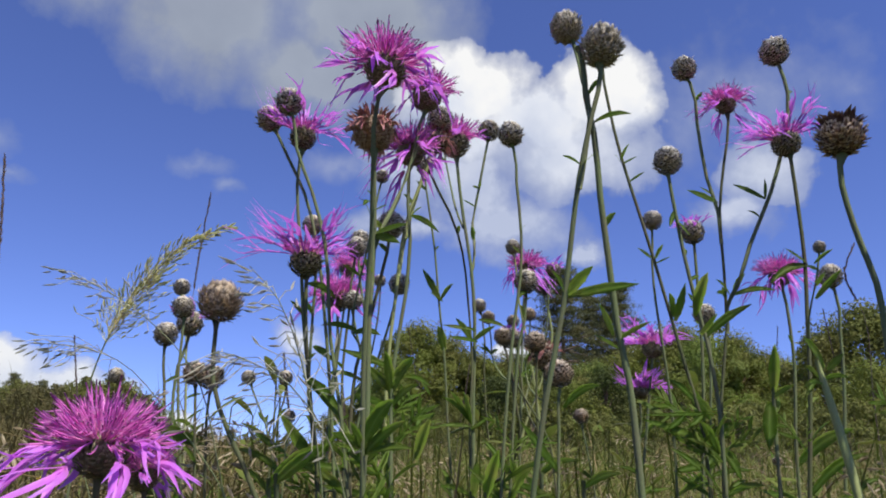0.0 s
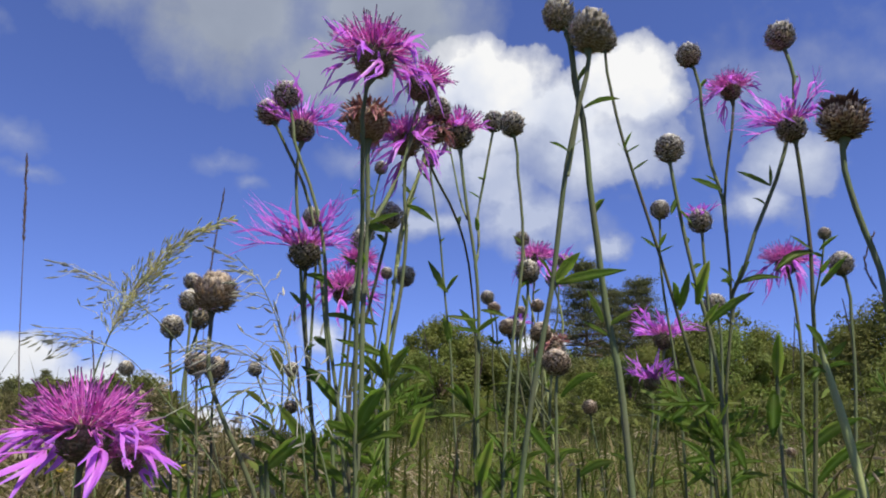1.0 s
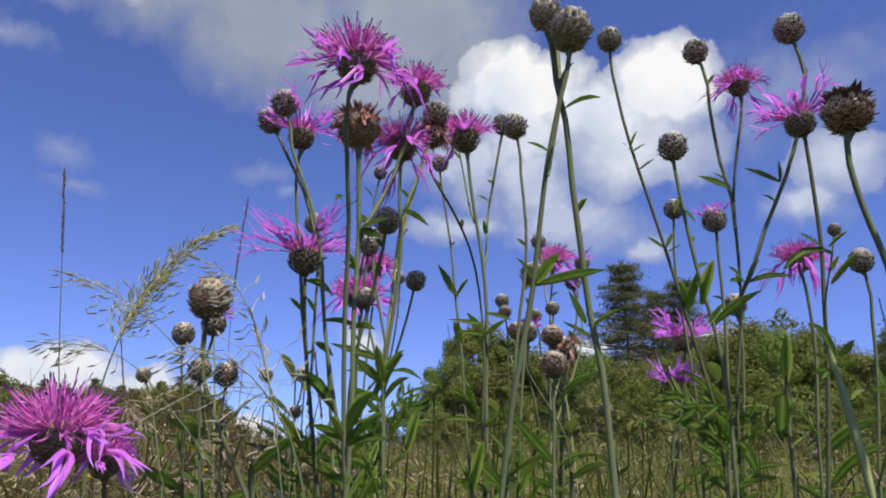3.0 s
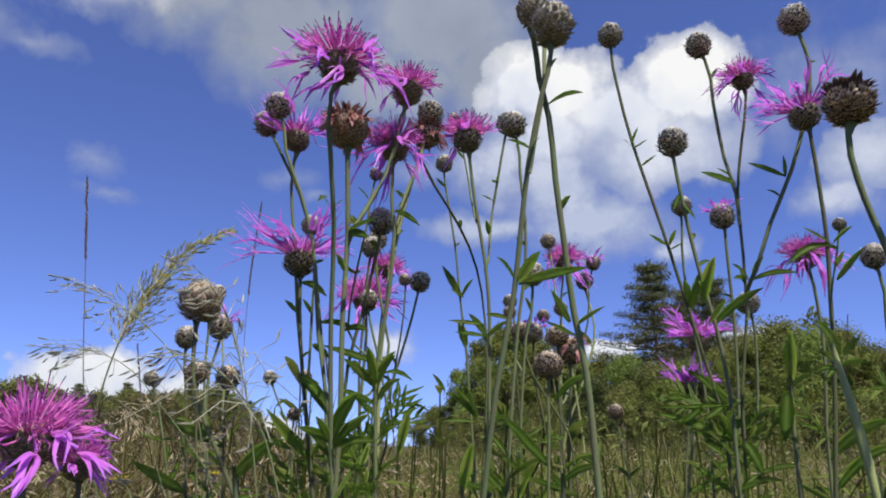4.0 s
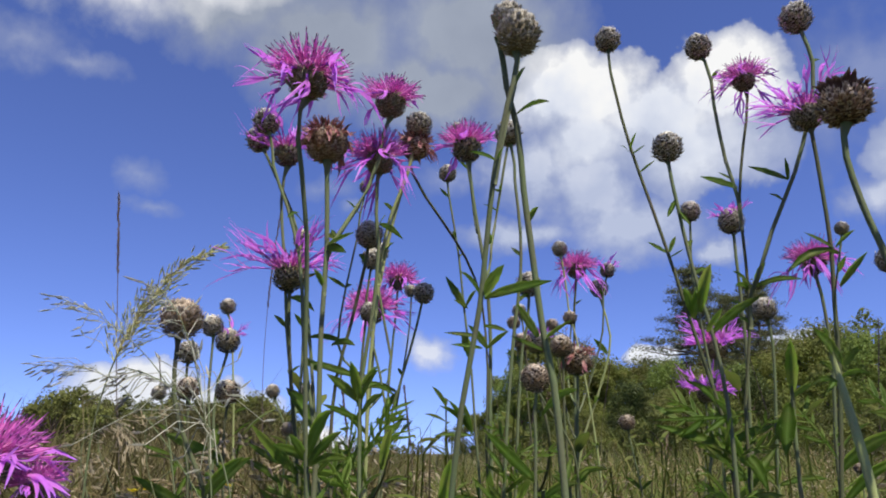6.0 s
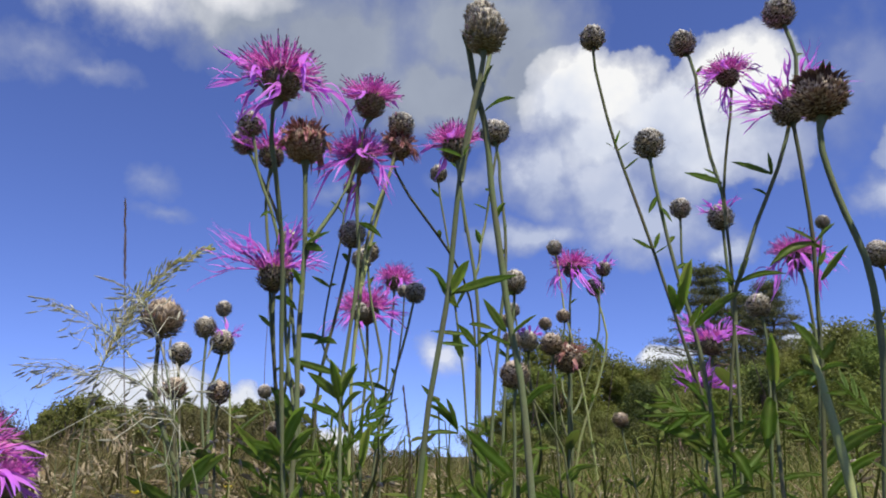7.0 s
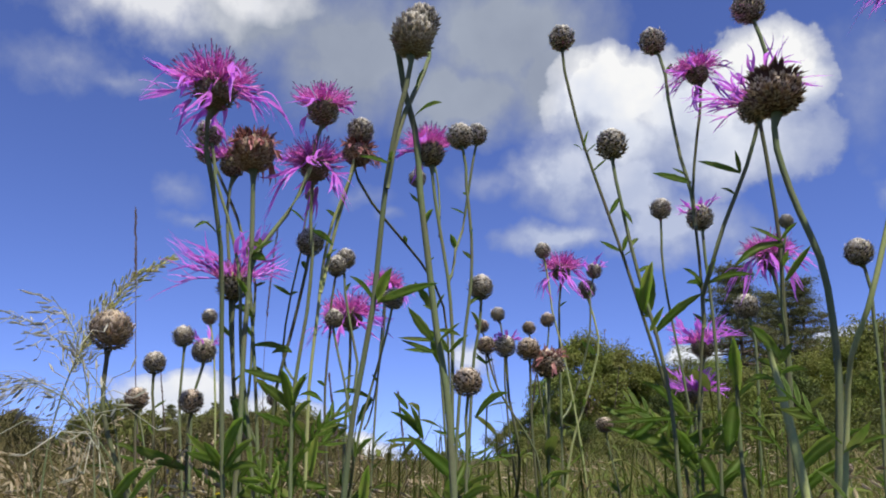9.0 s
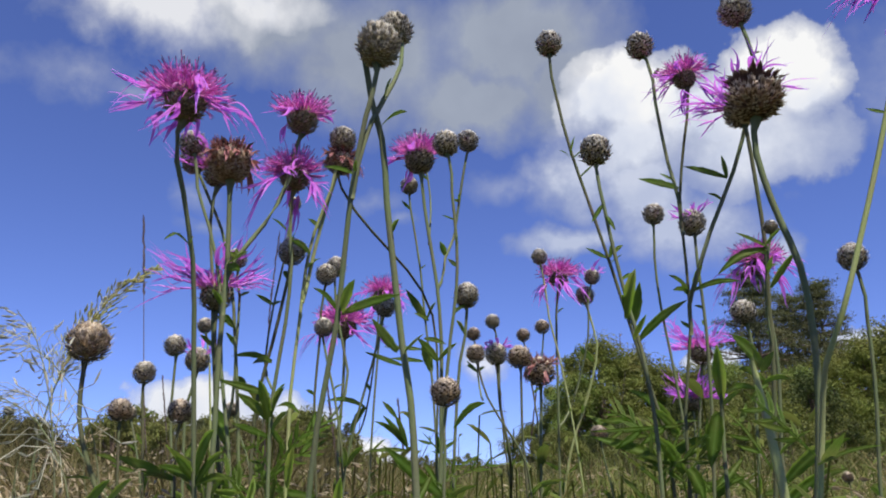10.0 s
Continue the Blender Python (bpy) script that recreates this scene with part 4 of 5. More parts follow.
stalk(p, "bloom_out", (0.231, 0.880, 0.510), 0.0105, [(0.230, 0.880, 0.497), (0.221, 0.880, 0.413)])
p = knapweed("pea")
stalk(p, "bud", (0.281, 0.783, 0.587), 0.0121, [(0.284, 0.783, 0.569), (0.284, 0.783, 0.534), (0.279, 0.783, 0.476), (0.274, 0.783, 0.417)])
p = knapweed("clump")
stalk(p, "bud", (0.077, 0.843, 0.679), 0.0092, [(0.079, 0.843, 0.665), (0.084, 0.843, 0.608), (0.091, 0.843, 0.573)])
stalk(p, "bloom", (0.095, 0.862, 0.657), 0.0119, [(0.094, 0.862, 0.643), (0.089, 0.862, 0.585), (0.087, 0.862, 0.522), (0.083, 0.862, 0.414)])
stalk(p, "bud_pink", (0.132, 0.894, 0.663), 0.0095, [(0.130, 0.894, 0.653), (0.122, 0.894, 0.588), (0.097, 0.894, 0.511)])
p = knapweed("kay")
stalk(p, "bud", (0.121, 0.909, 0.644), 0.0117, [(0.123, 0.909, 0.627), (0.131, 0.909, 0.584), (0.116, 0.909, 0.524), (0.092, 0.909, 0.461), (0.082, 0.909, 0.412)])
leaf(p, (0.126, 0.909, 0.564), (0.111, 0.899, 0.580), 0.0067)
p = knapweed("seedb")
stalk(p, "seed", (0.081, 0.650, 0.536), 0.0102, [(0.082, 0.650, 0.522), (0.081, 0.650, 0.481), (0.083, 0.650, 0.423)])
p = knapweed("seedc")
stalk(p, "seed_red", (0.093, 0.687, 0.527), 0.0137, [(0.093, 0.687, 0.511), (0.091, 0.687, 0.477), (0.089, 0.687, 0.421)])
stalk(p, "seed", (0.087, 0.760, 0.581), 0.0074, [(0.088, 0.760, 0.572), (0.084, 0.760, 0.546), (0.082, 0.760, 0.519)])
stalk(p, "seed", (0.069, 0.750, 0.572), 0.0068, [(0.069, 0.750, 0.566), (0.073, 0.750, 0.540), (0.079, 0.750, 0.491)])
p = knapweed("ess")
stalk(p, "bud", (0.034, 0.770, 0.592), 0.0077, [(0.037, 0.770, 0.580), (0.039, 0.770, 0.521), (0.041, 0.770, 0.482), (0.047, 0.770, 0.418)])
stalk(p, "bud_pink", (0.059, 0.660, 0.541), 0.0099, [(0.060, 0.660, 0.527), (0.061, 0.660, 0.496), (0.067, 0.660, 0.463)])
p = knapweed("seeda")
stalk(p, "seed", (0.050, 0.620, 0.536), 0.0080, [(0.052, 0.620, 0.525), (0.059, 0.620, 0.500), (0.077, 0.620, 0.470), (0.088, 0.620, 0.449), (0.091, 0.620, 0.424)])
stalk(p, "seed", (0.039, 0.660, 0.560), 0.0061, [(0.040, 0.660, 0.553), (0.042, 0.660, 0.526)])
p = knapweed("em")
stalk(p, "bud", (0.063, 0.540, 0.567), 0.0095, [(0.063, 0.540, 0.556), (0.057, 0.540, 0.519), (0.054, 0.540, 0.488), (0.050, 0.540, 0.427)])
leaf(p, (0.025, 0.550, 0.531), (-0.001, 0.540, 0.533), 0.0038)
leaf(p, (0.027, 0.550, 0.539), (0.047, 0.540, 0.532), 0.0042)
leaf(p, (0.026, 0.550, 0.522), (0.004, 0.540, 0.524), 0.0034)
rosette(p, (0.052, 0.54, 0.44), 5, 0.04)
p = knapweed("en")
stalk(p, "seed", (0.073, 0.444, 0.488), 0.0088, [(0.073, 0.444, 0.479), (0.072, 0.444, 0.455), (0.071, 0.444, 0.431)])
leaf(p, (0.076, 0.450, 0.468), (0.097, 0.440, 0.481), 0.0045)
p = knapweed("eye")
stalk(p, "bud", (-0.034, 0.453, 0.585), 0.0094, [(-0.035, 0.453, 0.575), (-0.038, 0.453, 0.557), (-0.045, 0.453, 0.524), (-0.053, 0.453, 0.491), (-0.055, 0.453, 0.453), (-0.053, 0.453, 0.413)])
p = knapweed("you")
stalk(p, "bud", (-0.078, 0.600, 0.610), 0.0094, [(-0.079, 0.600, 0.599), (-0.082, 0.600, 0.553), (-0.085, 0.600, 0.506), (-0.080, 0.600, 0.425)])
stalk(p, "bud", (-0.078, 0.620, 0.622), 0.0093, [(-0.079, 0.620, 0.611), (-0.074, 0.620, 0.571), (-0.066, 0.620, 0.507)])
p = knapweed("eight")
stalk(p, "bloom", (-0.127, 0.870, 0.655), 0.0121, [(-0.128, 0.870, 0.639), (-0.132, 0.870, 0.585), (-0.137, 0.870, 0.516), (-0.141, 0.870, 0.437), (-0.143, 0.870, 0.386)])
p = knapweed("nine")
stalk(p, "bloom", (-0.113, 0.720, 0.587), 0.0141, [(-0.112, 0.720, 0.572), (-0.112, 0.720, 0.526), (-0.115, 0.720, 0.481), (-0.115, 0.720, 0.396)])
stalk(p, "bud", (-0.079, 0.600, 0.563), 0.0083, [(-0.079, 0.600, 0.553), (-0.068, 0.600, 0.510), (-0.059, 0.600, 0.460)])
p = knapweed("jay")
stalk(p, "bud", (-0.045, 0.660, 0.591), 0.0101, [(-0.047, 0.660, 0.580), (-0.057, 0.660, 0.539), (-0.072, 0.660, 0.488), (-0.081, 0.660, 0.448), (-0.085, 0.660, 0.400)])
stalk(p, "bud", (-0.068, 0.700, 0.603), 0.0063, [(-0.067, 0.700, 0.595), (-0.071, 0.700, 0.545), (-0.079, 0.700, 0.496)])
leaf(p, (-0.080, 0.700, 0.503), (-0.117, 0.690, 0.509), 0.0049)
leaf(p, (-0.079, 0.700, 0.503), (-0.091, 0.690, 0.477), 0.0060)
leaf(p, (-0.012, 0.600, 0.485), (-0.021, 0.590, 0.498), 0.0041)
p = knapweed("left")
stalk(p, "seed", (-0.116, 0.374, 0.517), 0.0118, [(-0.117, 0.374, 0.502), (-0.116, 0.374, 0.476), (-0.105, 0.374, 0.449), (-0.097, 0.374, 0.435)])
p = knapweed("lx")
stalk(p, "bud", (-0.216, 0.550, 0.525), 0.0094, [(-0.216, 0.550, 0.513), (-0.213, 0.550, 0.488), (-0.206, 0.550, 0.427)])
p = knapweed("lseven")
stalk(p, "bud", (-0.284, 0.620, 0.499), 0.0069, [(-0.279, 0.620, 0.488), (-0.271, 0.620, 0.464), (-0.261, 0.620, 0.425)])
p = knapweed("lfive")
stalk(p, "bud", (-0.223, 0.596, 0.555), 0.0097, [(-0.221, 0.596, 0.541), (-0.221, 0.596, 0.501), (-0.211, 0.596, 0.425)])
p = knapweed("lsix")
stalk(p, "bud_pink", (-0.237, 0.652, 0.550), 0.0122, [(-0.237, 0.652, 0.536), (-0.244, 0.652, 0.511), (-0.244, 0.652, 0.464), (-0.241, 0.652, 0.423)])
p = knapweed("lfour")
stalk(p, "bud", (-0.272, 0.711, 0.597), 0.0086, [(-0.269, 0.711, 0.584), (-0.260, 0.711, 0.528), (-0.251, 0.711, 0.421)])
p = knapweed("leight")
stalk(p, "seed", (-0.176, 0.546, 0.492), 0.0099, [(-0.176, 0.546, 0.478), (-0.176, 0.546, 0.453), (-0.174, 0.546, 0.428)])
p = knapweed("lnine")
stalk(p, "seed", (-0.153, 0.450, 0.486), 0.0078, [(-0.152, 0.450, 0.474), (-0.150, 0.450, 0.452), (-0.146, 0.450, 0.413)])
p = knapweed("lten")
stalk(p, "bud", (-0.163, 0.600, 0.497), 0.0061, [(-0.159, 0.600, 0.487), (-0.146, 0.600, 0.460), (-0.132, 0.600, 0.403)])
p = knapweed("lele")
stalk(p, "bud", (-0.132, 0.600, 0.497), 0.0062, [(-0.131, 0.600, 0.489), (-0.136, 0.600, 0.466), (-0.141, 0.600, 0.403)])
p = knapweed("ltwe")
stalk(p, "seed", (-0.104, 0.500, 0.462), 0.0047, [(-0.104, 0.500, 0.455), (-0.105, 0.500, 0.439), (-0.105, 0.500, 0.410)])
p = knapweed("front")
stalk(p, "bloom_wide", (-0.106, 0.243, 0.441), 0.0093, [(-0.106, 0.243, 0.430), (-0.105, 0.243, 0.419)])
p = knapweed("frontb")
stalk(p, "bloom_in", (-0.099, 0.262, 0.433), 0.0059, [(-0.098, 0.262, 0.425), (-0.097, 0.262, 0.417)])
p = knapweed("bit")
stalk(p, "seed", (0.137, 0.750, 0.475), 0.0077, [(0.138, 0.750, 0.463), (0.144, 0.750, 0.429), (0.148, 0.750, 0.398)])
p = knapweed("bitb")
stalk(p, "seed", (0.352, 0.800, 0.433), 0.0050, [(0.353, 0.800, 0.425), (0.352, 0.800, 0.399)])
stick = p = seedling("stick")
leaf(p, (0.247, 0.470, 0.496), (0.231, 0.460, 0.515), 0.0077)
leaf(p, (0.244, 0.460, 0.494), (0.250, 0.450, 0.503), 0.0039)
leaf(p, (0.248, 0.480, 0.491), (0.234, 0.470, 0.497), 0.0034)
leaf(p, (0.245, 0.470, 0.488), (0.258, 0.460, 0.489), 0.0030)
leaf(p, (0.240, 0.460, 0.485), (0.223, 0.450, 0.482), 0.0029)
leaf(p, (0.251, 0.490, 0.490), (0.238, 0.480, 0.478), 0.0031)
p = seedling("blade")
shoot_stem(p, (0.226, 0.500, 0.483))
leaf(p, (0.226, 0.500, 0.483), (0.226, 0.490, 0.514), 0.0061)
leaf(p, (0.223, 0.500, 0.476), (0.215, 0.490, 0.445), 0.0078)
leaf(p, (0.225, 0.500, 0.479), (0.236, 0.490, 0.487), 0.0036)
p = seedling("leaf")
shoot_stem(p, (-0.069, 0.330, 0.428))
leaf(p, (-0.069, 0.330, 0.428), (-0.046, 0.320, 0.444), 0.0056)
p = seedling("leafb")
shoot_stem(p, (0.026, 0.400, 0.418))
leaf(p, (0.026, 0.400, 0.418), (0.033, 0.390, 0.443), 0.0053)
p = seedling("leafc")
shoot_stem(p, (0.078, 0.400, 0.424))
leaf(p, (0.078, 0.400, 0.424), (0.096, 0.390, 0.432), 0.0040)
p = seedling("leafd")
shoot_stem(p, (-0.078, 0.353, 0.425))
leaf(p, (-0.078, 0.353, 0.425), (-0.053, 0.343, 0.444), 0.0066)
# ---- plants end ----
bm = bmesh.new()
tube(bm, smooth_line([(0.2405, 0.466, 0.502), (0.2425, 0.461, 0.480), (0.2442, 0.453, 0.450), (0.2455, 0.446, 0.420), (0.252, 0.44, 0.2), (0.256, 0.44, -0.01)], 0.03), lambda t: 0.0014 + 0.0012 * min(1, t * 6), 8)
part("stem", bm, M_STEM_PALE, stick)


# ---- grasses with seed heads ----
M_STRAW = leaf_material("straw_spikelet", (0.40, 0.32, 0.19), (0.70, 0.61, 0.43), (0.26, 0.185, 0.10), 0.4, 60)


def spikelet(bm, a, way, length, width, mat=0):
    d, s, u = basis(way)
    for k in range(3):
        sd = (s * math.cos(k * 2.1) + u * math.sin(k * 2.1))
        line = [a + d * length * t + sd * width * 0.35 * math.sin(3.1 * t) for t in (0, 0.3, 0.6, 1.0)]
        ribbon(bm, line, lambda t: width * math.sin(0.25 + 2.85 * t), sd.cross(d), 0.5, mat)


def grass_panicle(key, points, thick, from_t, branch, count, size, label, hang=0.5, material=None):
    r = random.Random(key)
    g = tagged(new("grass_panicle"), label, "grass", "flowering grasses")
    line = smooth_line(points, 0.01)
    bm = bmesh.new()
    tube(bm, line, lambda t: thick * (1.15 - 0.85 * t), 5)
    part("culm", bm, M_STEM, g)
    bm = bmesh.new()
    for i in range(count):
        t = from_t + (1 - from_t) * (i + r.random()) / count
        p, d = along(line, t)
        out = Vector((r.uniform(-1, 1), r.uniform(-1, 1), r.uniform(-0.8, 0.6)))
        b = branch * (1.15 - (t - from_t) / (1 - from_t)) * r.uniform(0.3, 1.1)
        q = p + (out * 0.8 + d * 0.8) * b - Vector((0, 0, b * hang))
        if b > 0.006:
            tube(bm, [p, (p + q) / 2 + Vector((0, 0, b * 0.2)), q], lambda t: 0.00022, 3)
        spikelet(bm, q, (d * 0.9 + out * 0.5 - Vector((0, 0, hang))).normalized(), size * r.uniform(0.7, 1.25), size * 0.17)
    part("panicle", bm, material or M_SPIKE, g, "pale nodding spikelets")
    return g


def dark_spike(points, thick, head_from):
    g = tagged(new("grass_spike"), "thin dark brown grass spike standing above the meadow", "grass", "flowering grasses")
    line = smooth_line(points, 0.02)
    bm = bmesh.new()
    tube(bm, line, lambda t: thick * (0.8 - 0.5 * t), 5)
    part("culm", bm, M_DARKSPIKE, g)
    bm = bmesh.new()
    r = random.Random(len(points))
    for i in range(150):
        t = head_from + (1 - head_from) * i / 150
        p, d = along(line, t)
        out = Vector((r.uniform(-1, 1), r.uniform(-1, 1), 0))
        spikelet(bm, p, (d * 4 + out).normalized(), thick * 7, thick * 0.9)
    part("spike", bm, M_DARKSPIKE, g)


OAT = "loose pale grass panicle with nodding spikelets on a thin stem"
grass_panicle(1, [(-0.225, 0.47, 0.0), (-0.228, 0.460, 0.411), (-0.226, 0.460, 0.472), (-0.214, 0.460, 0.516), (-0.193, 0.460, 0.551), (-0.173, 0.460, 0.573), (-0.146, 0.460, 0.585)], 0.0010, 0.70, 0.021, 330, 0.0062, "arching green-gold grass panicle, dense at its tip", 0.1, M_PLUME)
grass_panicle(2, [(-0.032, 0.285, 0.0), (-0.039, 0.285, 0.421), (-0.044, 0.285, 0.45), (-0.051, 0.285, 0.476), (-0.062, 0.285, 0.501), (-0.075, 0.285, 0.515)], 0.0006, 0.70, 0.034, 40, 0.0066, OAT, 0.5)
grass_panicle(3, [(-0.02, 0.285, 0.0), (-0.03, 0.285, 0.421), (-0.038, 0.285, 0.445), (-0.055, 0.285, 0.467), (-0.074, 0.285, 0.477), (-0.085, 0.285, 0.48)], 0.0006, 0.72, 0.032, 34, 0.0066, OAT, 0.6)
grass_panicle(4, [(-0.10, 0.43, 0.0), (-0.125, 0.420, 0.426), (-0.154, 0.420, 0.459), (-0.190, 0.420, 0.491), (-0.219, 0.420, 0.499), (-0.242, 0.420, 0.500)], 0.0006, 0.80, 0.026, 34, 0.0070, OAT, 0.3)
grass_panicle(5, [(-0.10, 0.41, 0.0), (-0.116, 0.400, 0.428), (-0.137, 0.400, 0.484), (-0.166, 0.400, 0.512), (-0.200, 0.400, 0.532), (-0.225, 0.400, 0.541)], 0.0006, 0.80, 0.026, 34, 0.0070, OAT, 0.3)
STRAW = "bowed dry straw-coloured grass panicle in the hay"
for k, way in enumerate([
        [(-0.19, 0.44, 0.0), (-0.199, 0.430, 0.412), (-0.211, 0.430, 0.449), (-0.203, 0.430, 0.469), (-0.185, 0.430, 0.463), (-0.173, 0.430, 0.451)],
        [(-0.17, 0.45, 0.0), (-0.185, 0.442, 0.411), (-0.203, 0.442, 0.439), (-0.209, 0.442, 0.458), (-0.198, 0.442, 0.465), (-0.185, 0.442, 0.449)],
        [(-0.19, 0.46, 0.0), (-0.178, 0.454, 0.411), (-0.171, 0.454, 0.428), (-0.155, 0.454, 0.439), (-0.137, 0.454, 0.449)],
        [(-0.16, 0.47, 0.0), (-0.176, 0.466, 0.410), (-0.190, 0.466, 0.449), (-0.190, 0.466, 0.468), (-0.181, 0.466, 0.475)],
        [(-0.24, 0.48, 0.0), (-0.251, 0.478, 0.408), (-0.260, 0.478, 0.442), (-0.250, 0.478, 0.459), (-0.227, 0.478, 0.463)]]):
    grass_panicle(20 + k, way, 0.0006, 0.86, 0.012, 26, 0.005, STRAW, 0.4, M_STRAW)
dark_spike([(-0.955, 1.557, 0.0), (-0.957, 1.557, 0.300), (-1.010, 1.557, 0.641), (-1.039, 1.557, 0.870), (-1.067, 1.557, 1.087)], 0.0024, 0.78)
dark_spike([(-0.37, 1.05, 0.0), (-0.374, 1.050, 0.365), (-0.389, 1.050, 0.593), (-0.387, 1.050, 0.698), (-0.378, 1.050, 0.817)], 0.0012, 0.8)
for k, (az, d, el, lean) in enumerate([(-3.5, 1.3, 9.0, 0.05), (1.5, 1.1, 6.0, -0.04), (-8.5, 1.0, 5.0, 0.03), (24.5, 1.2, 8.5, -0.04), (27.5, 1.4, 9.5, 0.03), (-13.0, 0.9, 6.5, 0.04), (5.5, 1.5, 6.5, -0.05), (-28.0, 1.1, 7.0, 0.05), (-38.0, 0.9, 6.0, -0.04), (16.0, 1.3, 6.5, 0.05)]):
    top = polar(az, d) + Vector((0, 0, 0.445 + d * math.tan(radians(el))))
    foot = polar(az + 2 * lean, d)
    dark_spike([foot, foot.lerp(top, 0.4) + Vector((lean * 0.4, 0, 0)), foot.lerp(top, 0.75) + Vector((lean * 0.5, 0, 0)), top], 0.0007 + 0.0002 * (k % 3), 0.86)
dark_spike([(0.70, 1.2, 0.0), (0.688, 1.200, 0.532), (0.692, 1.200, 0.663), (0.670, 1.200, 0.741), (0.690, 1.200, 0.785)], 0.0014, 0.8)


def dry_tuft(seed):
    """A bunch of bowed dry grass stems with narrow seed heads, at the origin."""
    r = random.Random(seed)
    g = tagged(new("dry_grass_tuft"), "bowed straw-coloured grass stems with dry seed heads", "grass", "dry grass tufts")
    for i in range(8):
        bm = bmesh.new()
        a, h, lean = r.uniform(0, 6.28), r.uniform(0.38, 0.56), r.uniform(0.25, 0.9)
        w = Vector((math.cos(a), math.sin(a), 0))
        pts = [Vector((r.uniform(-0.05, 0.05), r.uniform(-0.05, 0.05), 0))]
        pts += [pts[0] + Vector((0, 0, h * t)) + w * h * lean * t * t * t - Vector((0, 0, h * (0.12 + lean * 0.4) * t ** 6)) for t in (0.4, 0.65, 0.8, 0.9, 1.0)]
        line = smooth_line(pts, 0.02)
        tube(bm, line, lambda t: 0.0008 * (1.2 - 0.7 * t), 3)
        for k in range(26):
            p, d = along(line, 0.76 + 0.24 * k / 26)
            out = Vector((r.uniform(-1, 1), r.uniform(-1, 1), r.uniform(-1.2, 0.6)))
            q = p + out * 0.007 + d * r.uniform(0, 0.01)
            spikelet(bm, q, (d + out * 0.5 - Vector((0, 0, 0.3))).normalized(), 0.0095 * r.uniform(0.7, 1.3), 0.0019, 1)
        part("seed_stem", bm, [M_DRY, M_STRAW], g)
    return g


tufts = [dry_tuft(k) for k in (1, 2, 3, 4)]
r = random.Random(9)
for i in range(150):
    az, d = (r.uniform(-60, -19) if i % 3 else r.uniform(-16, 42)), 0.66 + 2.6 * r.random() ** 1.7
    p = polar(az, d)
    p.z = ground_height(p.x, p.y) - r.uniform(0.0, 0.06)
    m = Matrix.Translation(p) @ Matrix.Rotation(r.uniform(0, 6.28), 4, "Z") @ Matrix.Scale(r.uniform(1.0, 1.14) if az < -19 and d < 1.6 else r.uniform(0.92, 1.08), 4)
    if i < 4:
        tufts[i].matrix_basis = m
    else:
        copy_thing(tufts[i % 4], m)


def herb_sheet(count, seed):
    """Broad leaves of low herbs between the grasses."""
    r = random.Random(seed)
    bm = bmesh.new()
    for i in range(count):
        az, d = r.uniform(-58, 44), 0.5 + 3.0 * r.random() ** 1.5
        if az < -19 or d < 0.62 or r.random() < 0.45:
            continue
        p = polar(az, d)
        z = ground_height(p.x, p.y) + r.uniform(0.2, 0.5)
        p.z = z
        a, ln = r.uniform(0, 6.28), r.uniform(0.022, 0.06)
        w = Vector((math.cos(a), math.sin(a), r.uniform(0.2, 1.3))).normalized()
        line = [p + w * ln * t - Vector((0, 0, ln * 0.35 * t * t)) for t in (0, 0.25, 0.5, 0.75, 1.0)]
        wd = ln * r.uniform(0.09, 0.17)
        ribbon(bm, line, lambda t: wd * (0.15 + 1.3 * math.sin(3.0 * min(1, t + 0.02))), Vector((-w.y, w.x, r.uniform(-0.3, 0.3))).normalized(), 0.3)
        tube(bm, [Vector((p.x - w.x * 0.02, p.y - w.y * 0.02, z - 0.22)), p], lambda t: 0.0009, 3)
    return tagged(part("herb_leaves", bm, M_HERB), "green lance-shaped leaves of low meadow herbs", "herbs", kind="stuff")


herb_sheet(2600, 14)


def yellow_flower(p, size):
    f = tagged(new("yellow_flower"), "tiny bright yellow meadow flower in the grass", "wildflower", "yellow flowers")
    bm = bmesh.new()
    p = Vector(p)
    tube(bm, [Vector((p.x + 0.01, p.y, ground_height(p.x, p.y))), p - Vector((0.004, 0, 0.1)), p], lambda t: 0.0007, 4)
    part("stem", bm, M_STEM, f)
    for k in range(6):
        a = k * 1.047
        w = Vector((math.cos(a), math.sin(a), 0.5)).normalized()
        bm = bmesh.new()
        ribbon(bm, [p, p + w * size * 0.5, p + w * size], lambda t: size * (0.3 + 0.5 * math.sin(3 * t)), Vector((-w.y, w.x, 0)), 0.2)
        part("petal", bm, M_YELLOW, f)


yellow_flower((-0.52, 0.95, 0.395), 0.009)
yellow_flower((-0.47, 0.9, 0.40), 0.007)
yellow_flower((-0.30, 0.8, 0.41), 0.006)


# ---- trees ----
def leaf_cloud(bm, centre, radius, count, size, r, flat=0.75, slim=0.45):
    for i in range(count):
        d = Vector((r.gauss(0, 1), r.gauss(0, 1), r.gauss(0, 1) * flat)).normalized() * radius * r.random() ** 0.55
        c = centre + d
        n = d.normalized() * 1.1 + Vector((r.gauss(0, 0.6), r.gauss(0, 0.6), r.gauss(0.25, 0.6)))      # leaves face outwards and up
        a = n.cross(Vector((r.gauss(0, 1), r.gauss(0, 1), r.gauss(0, 1)))).normalized()
        b = n.cross(a).normalized()
        s = size * r.uniform(0.6, 1.3)
        v = [bm.verts.new(c + a * s), bm.verts.new(c + b * s * slim), bm.verts.new(c - a * s), bm.verts.new(c - b * s * slim)]
        bm.faces.new(v)


